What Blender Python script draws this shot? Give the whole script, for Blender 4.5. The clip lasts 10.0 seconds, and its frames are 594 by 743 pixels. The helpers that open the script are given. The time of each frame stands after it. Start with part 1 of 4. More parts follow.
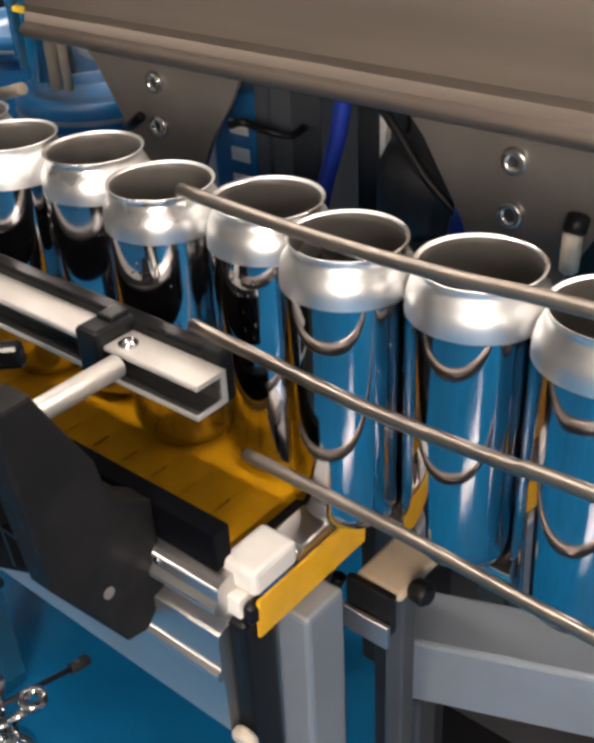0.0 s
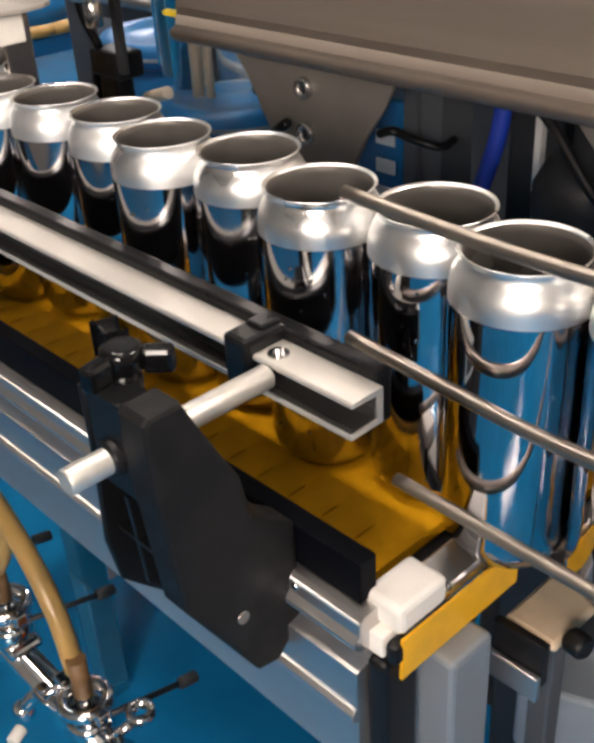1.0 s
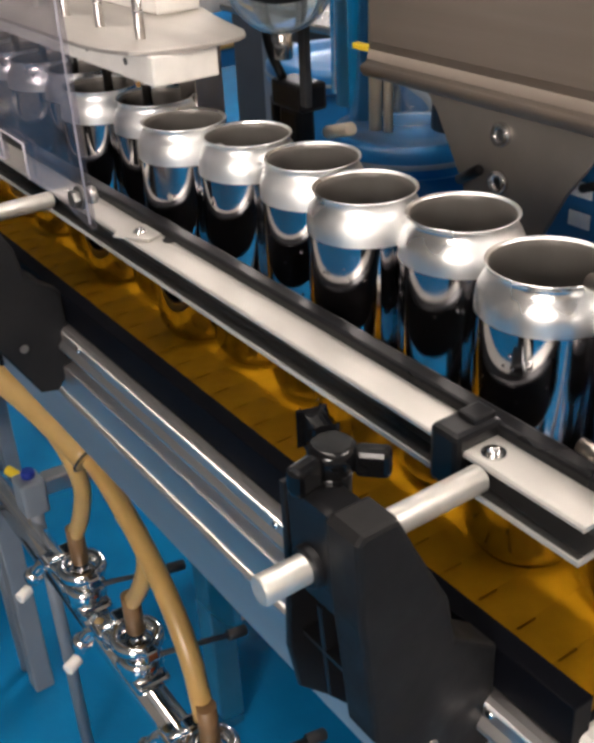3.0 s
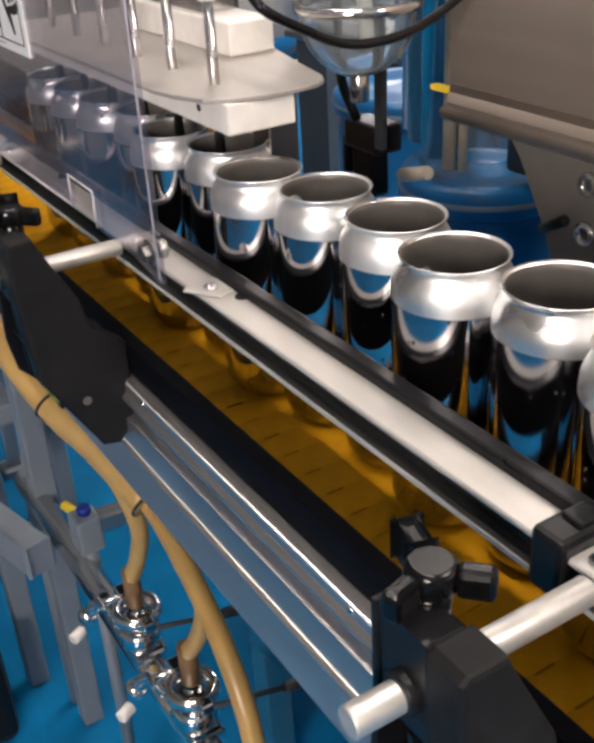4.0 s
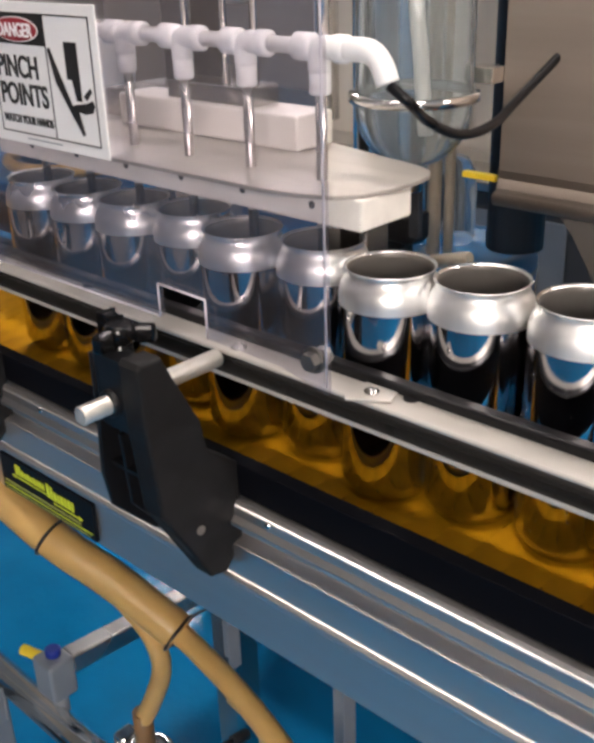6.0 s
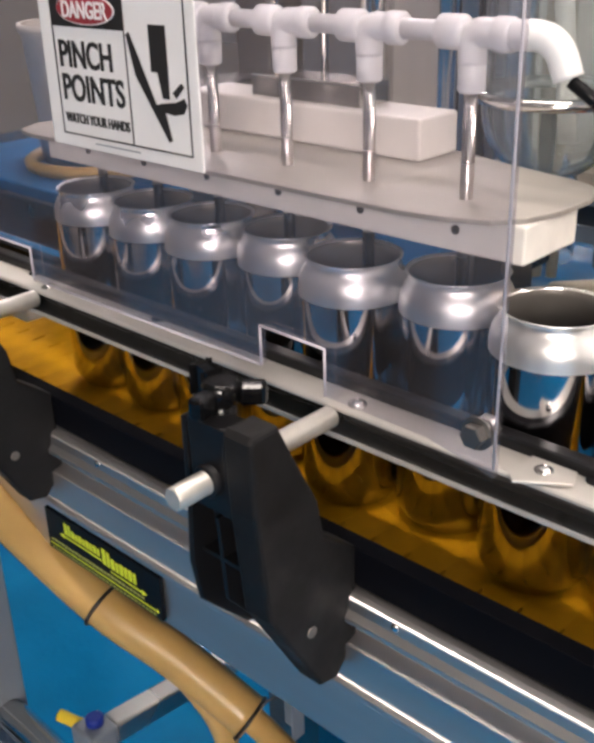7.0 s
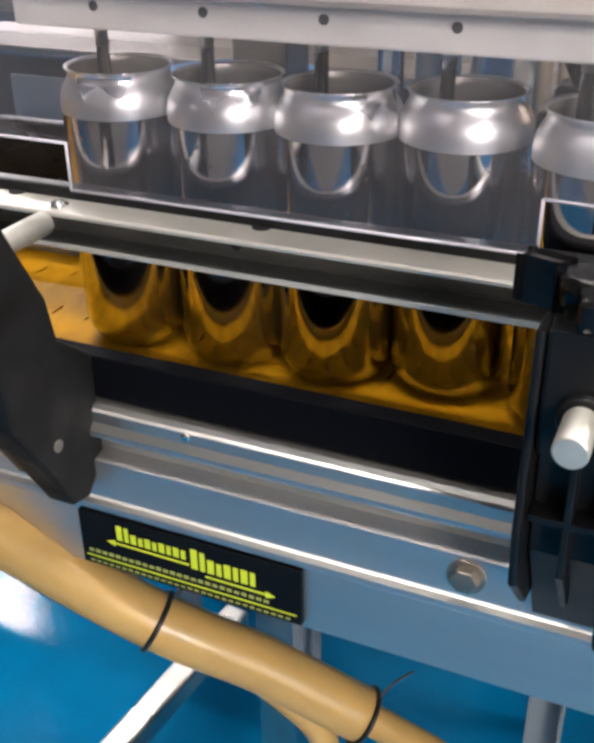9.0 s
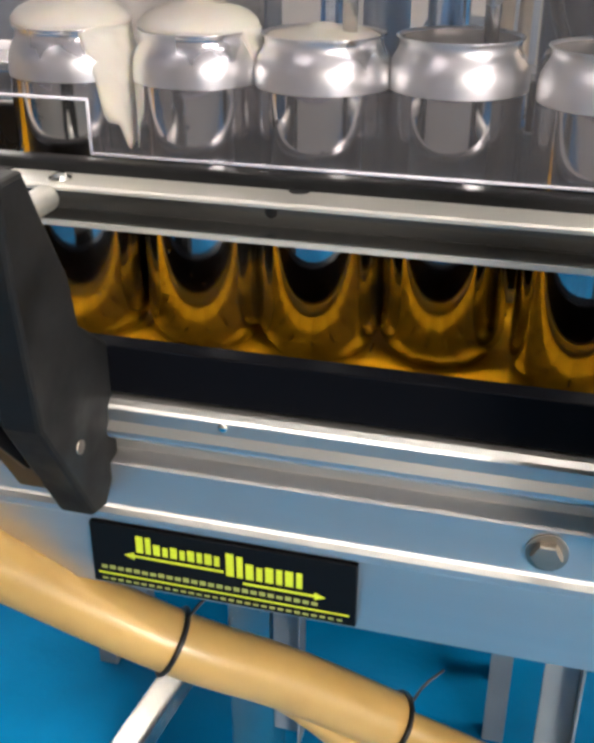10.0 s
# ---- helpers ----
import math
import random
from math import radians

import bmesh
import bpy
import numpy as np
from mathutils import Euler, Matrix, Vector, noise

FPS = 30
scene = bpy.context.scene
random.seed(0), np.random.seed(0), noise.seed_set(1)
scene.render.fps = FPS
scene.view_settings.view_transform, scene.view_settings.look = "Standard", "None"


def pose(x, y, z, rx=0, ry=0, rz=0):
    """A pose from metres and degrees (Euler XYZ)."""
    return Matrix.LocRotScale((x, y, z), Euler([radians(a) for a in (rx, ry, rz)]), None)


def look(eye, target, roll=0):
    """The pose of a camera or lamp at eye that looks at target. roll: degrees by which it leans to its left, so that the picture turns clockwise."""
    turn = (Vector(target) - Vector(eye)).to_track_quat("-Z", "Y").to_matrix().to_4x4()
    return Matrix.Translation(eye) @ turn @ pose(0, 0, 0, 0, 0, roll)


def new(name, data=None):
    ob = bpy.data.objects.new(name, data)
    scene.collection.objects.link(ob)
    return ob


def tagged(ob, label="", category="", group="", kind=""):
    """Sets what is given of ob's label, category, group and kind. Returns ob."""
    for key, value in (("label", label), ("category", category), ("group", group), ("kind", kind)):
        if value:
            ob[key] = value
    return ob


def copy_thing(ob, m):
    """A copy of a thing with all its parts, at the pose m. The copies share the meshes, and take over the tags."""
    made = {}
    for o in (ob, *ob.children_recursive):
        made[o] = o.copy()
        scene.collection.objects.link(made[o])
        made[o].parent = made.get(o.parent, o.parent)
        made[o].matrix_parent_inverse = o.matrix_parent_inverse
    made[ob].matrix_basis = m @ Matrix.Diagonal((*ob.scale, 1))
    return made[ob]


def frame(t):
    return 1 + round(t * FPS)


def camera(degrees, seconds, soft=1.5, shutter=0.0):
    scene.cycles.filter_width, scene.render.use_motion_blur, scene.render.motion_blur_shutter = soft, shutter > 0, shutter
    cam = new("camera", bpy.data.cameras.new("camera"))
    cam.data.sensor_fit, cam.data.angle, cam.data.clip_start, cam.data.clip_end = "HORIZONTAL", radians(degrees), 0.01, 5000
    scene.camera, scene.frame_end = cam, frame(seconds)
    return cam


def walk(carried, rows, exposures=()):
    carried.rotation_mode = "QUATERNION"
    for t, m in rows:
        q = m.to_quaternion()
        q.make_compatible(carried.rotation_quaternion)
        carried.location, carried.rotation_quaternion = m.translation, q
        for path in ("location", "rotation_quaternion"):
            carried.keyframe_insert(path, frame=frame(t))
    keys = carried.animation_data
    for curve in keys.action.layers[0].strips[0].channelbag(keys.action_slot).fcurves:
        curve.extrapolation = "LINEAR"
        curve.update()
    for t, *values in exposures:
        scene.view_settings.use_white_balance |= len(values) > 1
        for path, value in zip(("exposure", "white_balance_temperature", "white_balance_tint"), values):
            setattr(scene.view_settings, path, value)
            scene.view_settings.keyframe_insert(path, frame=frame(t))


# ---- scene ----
cam = camera(33.76, 10.0, soft=4.0)
PATH = [
    (0, (0.3814, -0.3387, 1.2455), (-0.1689, 0.2979, 0.7051), -2.91),
    (0.5, (0.3453, -0.3189, 1.2257), (-0.2531, 0.2852, 0.6995), -2.88),
    (1, (0.3436, -0.3349, 1.2269), (-0.2925, 0.2371, 0.7090), -3.49),
    (1.5, (0.3598, -0.3426, 1.2316), (-0.3077, 0.2043, 0.7263), -3.50),
    (2, (0.3376, -0.3530, 1.2338), (-0.3501, 0.1740, 0.7345), -3.04),
    (2.5, (0.3075, -0.3510, 1.2345), (-0.3942, 0.1544, 0.7323), -3.25),
    (2.7, (0.2921, -0.3432, 1.2343), (-0.4152, 0.1541, 0.7319), -3.22),
    (3.8, (0.2403, -0.3074, 1.2427), (-0.5077, 0.1405, 0.7530), -2.92),
    (4, (0.2293, -0.3165, 1.2467), (-0.5227, 0.1290, 0.7609), -3.36),
    (4.5, (0.1761, -0.3589, 1.2579), (-0.5563, 0.1192, 0.7732), -3.73),
    (5, (0.1200, -0.4059, 1.2641), (-0.5581, 0.1509, 0.7842), -2.44),
    (5.2, (0.1005, -0.4246, 1.2669), (-0.5562, 0.1613, 0.7920), -1.92),
    (6.3, (0.0025, -0.4847, 1.2455), (-0.6192, 0.1812, 0.8332), -1.85),
    (6.5, (-0.0296, -0.4733, 1.2443), (-0.6508, 0.1907, 0.8281), -1.71),
    (7, (-0.0988, -0.4327, 1.2310), (-0.7288, 0.2207, 0.8114), -1.64),
    (7.5, (-0.1468, -0.4164, 1.2179), (-0.7795, 0.2291, 0.7902), -1.81),
    (8, (-0.2252, -0.4468, 1.2049), (-0.7995, 0.2459, 0.7686), -1.09),
    (8.5, (-0.3203, -0.4513, 1.1869), (-0.8072, 0.2770, 0.7047), -2.41),
    (9, (-0.3861, -0.4637, 1.1580), (-0.7480, 0.3355, 0.6782), -0.75),
    (9.5, (-0.4392, -0.4687, 1.1330), (-0.7163, 0.3682, 0.6610), -0.73),
    (10, (-0.4779, -0.4698, 1.1177), (-0.7097, 0.3903, 0.6632), 0.13),
]
walk(cam, [(t, look(eye, target, roll)) for t, eye, target, roll in PATH],
     [(0, 0.25, 6000, 9), (1, 0.25, 6000, 9), (2.5, 0.2, 5900, 8), (4.5, 0.18, 5750, 10), (7, 0.27, 5850, 10), (8.5, 0.48, 5700, 7), (9.5, 0.92, 5650, 2), (10, 1.0, 5800, 2)])

# ---- world and light ----
world = bpy.data.worlds.new("world")
world.use_nodes = True
scene.world = world
world.node_tree.nodes["Background"].inputs[0].default_value = (0.55, 0.6, 0.7, 1)
world.node_tree.nodes["Background"].inputs[1].default_value = 0.004

# ---- materials ----


def mat(name, color, rough=0.5, metal=0.0, var=0.15, scale=60.0, bump=0.0, bscale=400.0, stretch=(1, 1, 1), rvar=0.1, coat=0.0,
        trans=0.0, ior=1.45, emit=0.0, sss=0.0, per_piece=0.0, stain=0.0):
    m = bpy.data.materials.new(name)
    m.use_nodes = True
    nt = m.node_tree
    n, l = nt.nodes, nt.links
    b = n["Principled BSDF"]
    tc = n.new("ShaderNodeTexCoord")
    mp = n.new("ShaderNodeMapping")
    mp.inputs["Scale"].default_value = stretch
    l.new(tc.outputs["Object"], mp.inputs["Vector"])
    fine = n.new("ShaderNodeTexNoise")
    fine.inputs["Scale"].default_value = scale
    fine.inputs["Detail"].default_value = 5
    l.new(mp.outputs[0], fine.inputs["Vector"])
    big = n.new("ShaderNodeTexNoise")
    big.inputs["Scale"].default_value = scale / 9
    big.inputs["Detail"].default_value = 3
    l.new(mp.outputs[0], big.inputs["Vector"])
    mix = n.new("ShaderNodeMath")
    mix.operation = "ADD"
    l.new(fine.outputs["Fac"], mix.inputs[0])
    l.new(big.outputs["Fac"], mix.inputs[1])
    rng = n.new("ShaderNodeMapRange")
    rng.inputs["From Min"].default_value, rng.inputs["From Max"].default_value = 0.6, 1.4
    rng.inputs["To Min"].default_value, rng.inputs["To Max"].default_value = 1 - var, 1 + var
    l.new(mix.outputs[0], rng.inputs["Value"])
    value = rng.outputs[0]
    if per_piece:
        info = n.new("ShaderNodeObjectInfo")
        pr = n.new("ShaderNodeMapRange")
        pr.inputs["To Min"].default_value, pr.inputs["To Max"].default_value = 1 - per_piece, 1 + per_piece
        l.new(info.outputs["Random"], pr.inputs["Value"])
        mu = n.new("ShaderNodeMath")
        mu.operation = "MULTIPLY"
        l.new(value, mu.inputs[0])
        l.new(pr.outputs[0], mu.inputs[1])
        value = mu.outputs[0]
    hsv = n.new("ShaderNodeHueSaturation")
    hsv.inputs["Color"].default_value = (*color, 1)
    l.new(value, hsv.inputs["Value"])
    l.new(hsv.outputs[0], b.inputs["Base Color"])
    rr = n.new("ShaderNodeMapRange")
    rr.inputs["From Min"].default_value, rr.inputs["From Max"].default_value = 0.3, 0.7
    rr.inputs["To Min"].default_value = max(0.02, rough - rvar * rough * 2)
    rr.inputs["To Max"].default_value = min(1.0, rough + rvar * rough * 2)
    l.new(big.outputs["Fac"], rr.inputs["Value"])
    l.new(rr.outputs[0], b.inputs["Roughness"])
    b.inputs["Metallic"].default_value = metal
    b.inputs["IOR"].default_value = ior
    b.inputs["Coat Weight"].default_value = coat
    b.inputs["Coat Roughness"].default_value = 0.08
    b.inputs["Transmission Weight"].default_value = trans
    if sss:
        b.inputs["Subsurface Weight"].default_value = sss
        b.inputs["Subsurface Radius"].default_value = (0.004, 0.003, 0.0015)
    if emit:
        b.inputs["Emission Color"].default_value = (*color, 1)
        b.inputs["Emission Strength"].default_value = emit
    if bump:
        bn = n.new("ShaderNodeTexNoise")
        bn.inputs["Scale"].default_value = bscale
        bn.inputs["Detail"].default_value = 3
        l.new(mp.outputs[0], bn.inputs["Vector"])
        bp = n.new("ShaderNodeBump")
        bp.inputs["Strength"].default_value = bump
        bp.inputs["Distance"].default_value = 0.001
        l.new(bn.outputs["Fac"], bp.inputs["Height"])
        l.new(bp.outputs[0], b.inputs["Normal"])
    return m


M_FLOOR = mat("blue_epoxy", (0.012, 0.165, 0.38), 0.07, 0, 0.28, 7, 0.8, 70, rvar=0.6, ior=1.4)
M_WALL = mat("painted_wall", (0.4, 0.36, 0.31), 0.7, 0, 0.08, 6)
M_CEIL = mat("ceiling_paint", (0.38, 0.37, 0.36), 0.8, 0, 0.1, 5)
M_LAMP = mat("lamp_diffuser", (1.0, 0.83, 0.68), 0.5, emit=40.0, var=0.0)
M_TUBE = mat("bare_tube_glow", (1.0, 0.86, 0.78), 0.5, emit=150.0, var=0.0)
M_LAMPBOX = mat("lamp_housing", (0.75, 0.75, 0.73), 0.5)
M_CAN = mat("drawn_aluminium", (0.52, 0.51, 0.525), 0.08, 1, 0.06, 120, 0.02, 300, (1, 1, 0.12), 0.35, per_piece=0.03)
M_CANSH = mat("satin_aluminium", (0.93, 0.93, 0.92), 0.4, 1, 0.06, 160, 0.05, 500, (1, 1, 0.4), 0.3)
M_LINING = mat("can_lining", (0.29, 0.27, 0.25), 0.36, 0.65, 0.12, 80, 0.04, 300, (1, 1, 0.3))
M_STEEL = mat("brushed_steel", (0.62, 0.6, 0.57), 0.27, 1, 0.1, 40, 0.06, 260, (0.06, 1, 1), 0.25)
M_PLATE = mat("satin_steel_plate", (0.44, 0.415, 0.38), 0.5, 0.6, 0.14, 45, 0.05, 260, (0.1, 1, 1), 0.25)
M_PANEL = mat("pale_steel_panel", (0.72, 0.68, 0.62), 0.45, 0.35, 0.14, 20, 0.04, 200, (1, 1, 0.1), 0.25)
M_HOOD = mat("hood_steel", (0.34, 0.29, 0.25), 0.48, 0.85, 0.38, 26, 0.08, 120, (0.05, 1, 1), 0.3)
M_GUSSET = mat("matt_steel", (0.24, 0.22, 0.2), 0.5, 0.6, 0.14, 25, 0.03, 200)
M_ALU = mat("anodised_aluminium", (0.66, 0.635, 0.62), 0.4, 1, 0.07, 60, 0.03, 400, (0.05, 1, 1), 0.2)
M_RAIL = mat("mill_aluminium", (0.62, 0.595, 0.55), 0.5, 0.6, 0.1, 60, 0.06, 500, (0.04, 1, 1), 0.25)
# for the sheets that darken the rail channel's inside, and the guard bolts
M_DULLMETAL = mat("dull_dark_metal", (0.16, 0.155, 0.15), 0.32, 0.8, 0.15, 80, 0.06, 500, (0.04, 1, 1), 0.25)
M_ROD = mat("zinc_rod", (0.66, 0.64, 0.59), 0.4, 0.7, 0.12, 140, 0.08, 900)
M_BAR = mat("rough_steel_bar", (0.33, 0.29, 0.25), 0.42, 1, 0.3, 120, 0.15, 300, (0.2, 1, 1), 0.3)
M_CHROME = mat("polished_steel", (0.82, 0.81, 0.79), 0.1, 1, 0.06, 100, 0.02, 300)
M_BLACK = mat("black_plastic", (0.008, 0.008, 0.009), 0.36, 0, 0.25, 90, 0.05, 700, rvar=0.2, ior=1.33)
M_GLOSSBLACK = mat("glossy_black_plastic", (0.004, 0.004, 0.0045), 0.16, 0, 0.25, 90, 0.05, 400, rvar=0.3, ior=1.4)
M_GREYPL = mat("charcoal_plastic", (0.0095, 0.0092, 0.0094), 0.6, 0, 0.2, 300, 0.18, 1300, rvar=0.15, ior=1.3)
M_STRIP = mat("black_side_strip", (0.003, 0.0033, 0.005), 0.5, 0, 0.25, 60, 0.04, 600, (0.3, 1, 1), ior=1.13)
M_BELT = mat("amber_belt_plastic", (0.45, 0.222, 0.002), 0.5, 0, 0.4, 30, 0.5, 120, ior=1.12, per_piece=0.03)
M_YELLOW = mat("yellow_sheet", (0.85, 0.45, 0.01), 0.4, 0, 0.2, 50, 0.08, 300, coat=0.2)
M_WHITEPL = mat("white_nylon", (0.78, 0.75, 0.7), 0.5, 0, 0.12, 60, 0.08, 300)
M_WHITEFIT = mat("white_fitting", (0.82, 0.82, 0.82), 0.3, 0, 0.04, 60)
M_HOSE = mat("amber_hose", (0.5, 0.32, 0.105), 0.34, 0, 0.16, 30, 0.06, 200, coat=0.15, sss=0.2)
M_HOSED = mat("dark_hose_end", (0.2, 0.115, 0.05), 0.4, 0, 0.2, 60)
M_TIE = mat("cable_tie", (0.012, 0.012, 0.012), 0.4)
M_LABEL = mat("label_black", (0.006, 0.0065, 0.008), 0.4, 0, 0.1, 60, ior=1.2)
M_LIME = mat("label_yellow_green", (0.62, 0.72, 0.03), 0.5, 0, 0.06, 200)
M_LIMED = mat("label_fine_print", (0.33, 0.36, 0.1), 0.5, 0, 0.1, 900)
M_SIGN = mat("sign_white", (0.78, 0.77, 0.77), 0.38, 0, 0.04, 30, coat=0.2)
M_INK = mat("sign_black", (0.018, 0.017, 0.017), 0.5, 0, 0.1, 60)
M_RED = mat("sign_red", (0.3, 0.03, 0.04), 0.5, 0, 0.1, 60)
M_BLUEPL = mat("blue_drum_plastic", (0.015, 0.13, 0.33), 0.32, 0, 0.15, 20, 0.05, 100)
M_DKBLUE = mat("dark_blue_cable", (0.01, 0.03, 0.28), 0.4, 0, 0.15, 40)
M_DARK = mat("dark_machine_paint", (0.03, 0.032, 0.036), 0.5, 0, 0.3, 20, 0.05, 200)
M_GREYST = mat("grey_painted_steel", (0.25, 0.28, 0.32), 0.42, 0.2, 0.12, 20, 0.03, 200)
M_COL = mat("slate_painted_steel", (0.07, 0.075, 0.085), 0.45, 0.1, 0.15, 20, 0.03, 200)
M_CREAM = mat("cream_plastic", (0.62, 0.55, 0.44), 0.45, 0, 0.1, 30)
M_BEIGE = mat("tan_plastic", (0.5, 0.4, 0.28), 0.5, 0, 0.2, 60)
M_ORANGE = mat("orange_plastic", (0.85, 0.16, 0.01), 0.45, 0, 0.1, 30)
M_YELTAG = mat("yellow_plastic", (0.85, 0.62, 0.03), 0.45, 0, 0.08, 30)
M_FOAM = mat("beer_foam", (0.86, 0.82, 0.7), 0.75, 0, 0.07, 300, 0.5, 700, sss=0.3)
M_DROP = mat("water", (0.98, 0.99, 1.0), 0.03, 0, 0.0, 30, trans=1.0, ior=1.33)
M_GLASS = mat("clear_housing", (0.9, 0.95, 0.96), 0.05, 0, 0.02, 30, trans=0.92, ior=1.2)


def sheet_material():
    """Clear plastic with a faint violet tint, scuffs and a soft gloss."""
    m = bpy.data.materials.new("clear_polycarbonate")
    m.use_nodes = True
    n, l = m.node_tree.nodes, m.node_tree.links
    n.clear()
    out = n.new("ShaderNodeOutputMaterial")
    clear = n.new("ShaderNodeBsdfTransparent")
    clear.inputs[0].default_value = (0.885, 0.872, 0.905, 1)
    gloss = n.new("ShaderNodeBsdfGlossy")
    gloss.inputs["Color"].default_value = (0.9, 0.9, 0.95, 1)
    gloss.inputs["Roughness"].default_value = 0.14
    haze = n.new("ShaderNodeBsdfDiffuse")
    haze.inputs[0].default_value = (0.72, 0.69, 0.74, 1)
    tc = n.new("ShaderNodeTexCoord")
    no = n.new("ShaderNodeTexNoise")
    no.inputs["Scale"].default_value = 14
    no.inputs["Detail"].default_value = 6
    l.new(tc.outputs["Object"], no.inputs["Vector"])
    mr = n.new("ShaderNodeMapRange")
    mr.inputs["From Min"].default_value, mr.inputs["From Max"].default_value = 0.3, 0.75
    mr.inputs["To Min"].default_value, mr.inputs["To Max"].default_value = 0.012, 0.045
    l.new(no.outputs["Fac"], mr.inputs["Value"])
    a = n.new("ShaderNodeMixShader")
    l.new(mr.outputs[0], a.inputs[0])
    l.new(clear.outputs[0], a.inputs[1])
    l.new(haze.outputs[0], a.inputs[2])
    lw = n.new("ShaderNodeLayerWeight")
    lw.inputs["Blend"].default_value = 0.5
    pw = n.new("ShaderNodeMath")
    pw.operation = "POWER"
    pw.inputs[1].default_value = 2.2
    l.new(lw.outputs["Facing"], pw.inputs[0])
    fr = n.new("ShaderNodeMapRange")
    fr.inputs["To Min"].default_value, fr.inputs["To Max"].default_value = 0.05, 0.6
    l.new(pw.outputs[0], fr.inputs["Value"])
    b = n.new("ShaderNodeMixShader")
    l.new(fr.outputs[0], b.inputs[0])
    l.new(a.outputs[0], b.inputs[1])
    l.new(gloss.outputs[0], b.inputs[2])
    l.new(b.outputs[0], out.inputs[0])
    return m


M_SHEET = sheet_material()
M_SHEETEDGE = mat("sheet_edge", (0.5, 0.48, 0.54), 0.25, 0, 0.05, 60)

# ---- mesh tools ----


def box(bm, x0, x1, y0, y1, z0, z1, bevel=0.0, seg=2, m=None):
    r = bmesh.ops.create_cube(bm, size=1.0)
    vs = r["verts"]
    for v in vs:
        v.co = Vector(((x0 + x1) / 2 + v.co.x * (x1 - x0), (y0 + y1) / 2 + v.co.y * (y1 - y0), (z0 + z1) / 2 + v.co.z * (z1 - z0)))
        if m:
            v.co = m @ v.co
    if bevel:
        es = list({e for v in vs for e in v.link_edges})
        bmesh.ops.bevel(bm, geom=es, offset=bevel, segments=seg, affect="EDGES", profile=0.5)
    return bm


def frame_of(d):
    d = d.normalized()
    up = Vector((0, 0, 1)) if abs(d.z) < 0.9 else Vector((1, 0, 0))
    a = d.cross(up).normalized()
    return a, d.cross(a).normalized()


def smooth_path(pts, n=8):
    pts = [Vector(p) for p in pts]
    if len(pts) < 3:
        return pts
    q = [pts[0] * 2 - pts[1], *pts, pts[-1] * 2 - pts[-2]]
    out = []
    for i in range(1, len(q) - 2):
        for k in range(n):
            t = k / n
            out.append(0.5 * (2 * q[i] + (q[i + 1] - q[i - 1]) * t + (2 * q[i - 1] - 5 * q[i] + 4 * q[i + 1] - q[i + 2]) * t * t
                              + (3 * q[i] - q[i - 1] - 3 * q[i + 1] + q[i + 2]) * t * t * t))
    return out + [pts[-1]]


def sweep(bm, pts, r, seg=14, radii=None):
    rings = []
    a, b = frame_of(pts[1] - pts[0])
    for i, p in enumerate(pts):
        d = (pts[min(i + 1, len(pts) - 1)] - pts[max(i - 1, 0)]).normalized()
        a = (a - d * a.dot(d)).normalized()
        b = d.cross(a)
        rad = radii[i] if radii else r
        rings.append([bm.verts.new(p + a * math.cos(2 * math.pi * k / seg) * rad + b * math.sin(2 * math.pi * k / seg) * rad) for k in range(seg)])
    for u, v in zip(rings, rings[1:]):
        for k in range(seg):
            bm.faces.new((u[k], u[(k + 1) % seg], v[(k + 1) % seg], v[k])).smooth = True
    bm.faces.new(rings[0][::-1])
    bm.faces.new(rings[-1])
    return bm


def cyl(bm, p0, p1, r, seg=20, chamfer=0.0):
    p0, p1 = Vector(p0), Vector(p1)
    if chamfer:
        d = (p1 - p0).normalized() * chamfer
        return sweep(bm, [p0, p0 + d, p1 - d, p1], r, seg, [r - chamfer, r, r, r - chamfer])
    return sweep(bm, [p0, p1], r, seg)


def lathe(bm, prof, seg=48, c=(0, 0, 0), cap0=False, cap1=False, hard=()):
    c = Vector(c)
    rings = [[bm.verts.new(c + Vector((r * math.cos(2 * math.pi * k / seg), r * math.sin(2 * math.pi * k / seg), z))) for k in range(seg)] for r, z in prof]
    for i, (u, v) in enumerate(zip(rings, rings[1:])):
        for k in range(seg):
            bm.faces.new((u[k], u[(k + 1) % seg], v[(k + 1) % seg], v[k])).smooth = i not in hard
    if cap0:
        bm.faces.new(rings[0][::-1])
    if cap1:
        bm.faces.new(rings[-1])
    return bm


def prism(bm, pts, a, b, axis="x", bevel=0.0):
    """A plane outline pushed along one axis from a to b. axis x: (y, z); y: (x, z); z: (x, y)."""
    put = {"x": lambda p, s: (s, p[0], p[1]), "y": lambda p, s: (p[0], s, p[1]), "z": lambda p, s: (p[0], p[1], s)}[axis]
    u = [bm.verts.new(put(p, a)) for p in pts]
    v = [bm.verts.new(put(p, b)) for p in pts]
    fs = [bm.faces.new(u), bm.faces.new(v[::-1])]
    for k in range(len(pts)):
        fs.append(bm.faces.new((u[k], v[k], v[(k + 1) % len(pts)], u[(k + 1) % len(pts)])))
    bmesh.ops.recalc_face_normals(bm, faces=fs)
    if bevel:
        es = list({e for f in fs[:2] for e in f.edges})
        bmesh.ops.bevel(bm, geom=es, offset=bevel, segments=2, affect="EDGES", profile=0.5)
    return bm


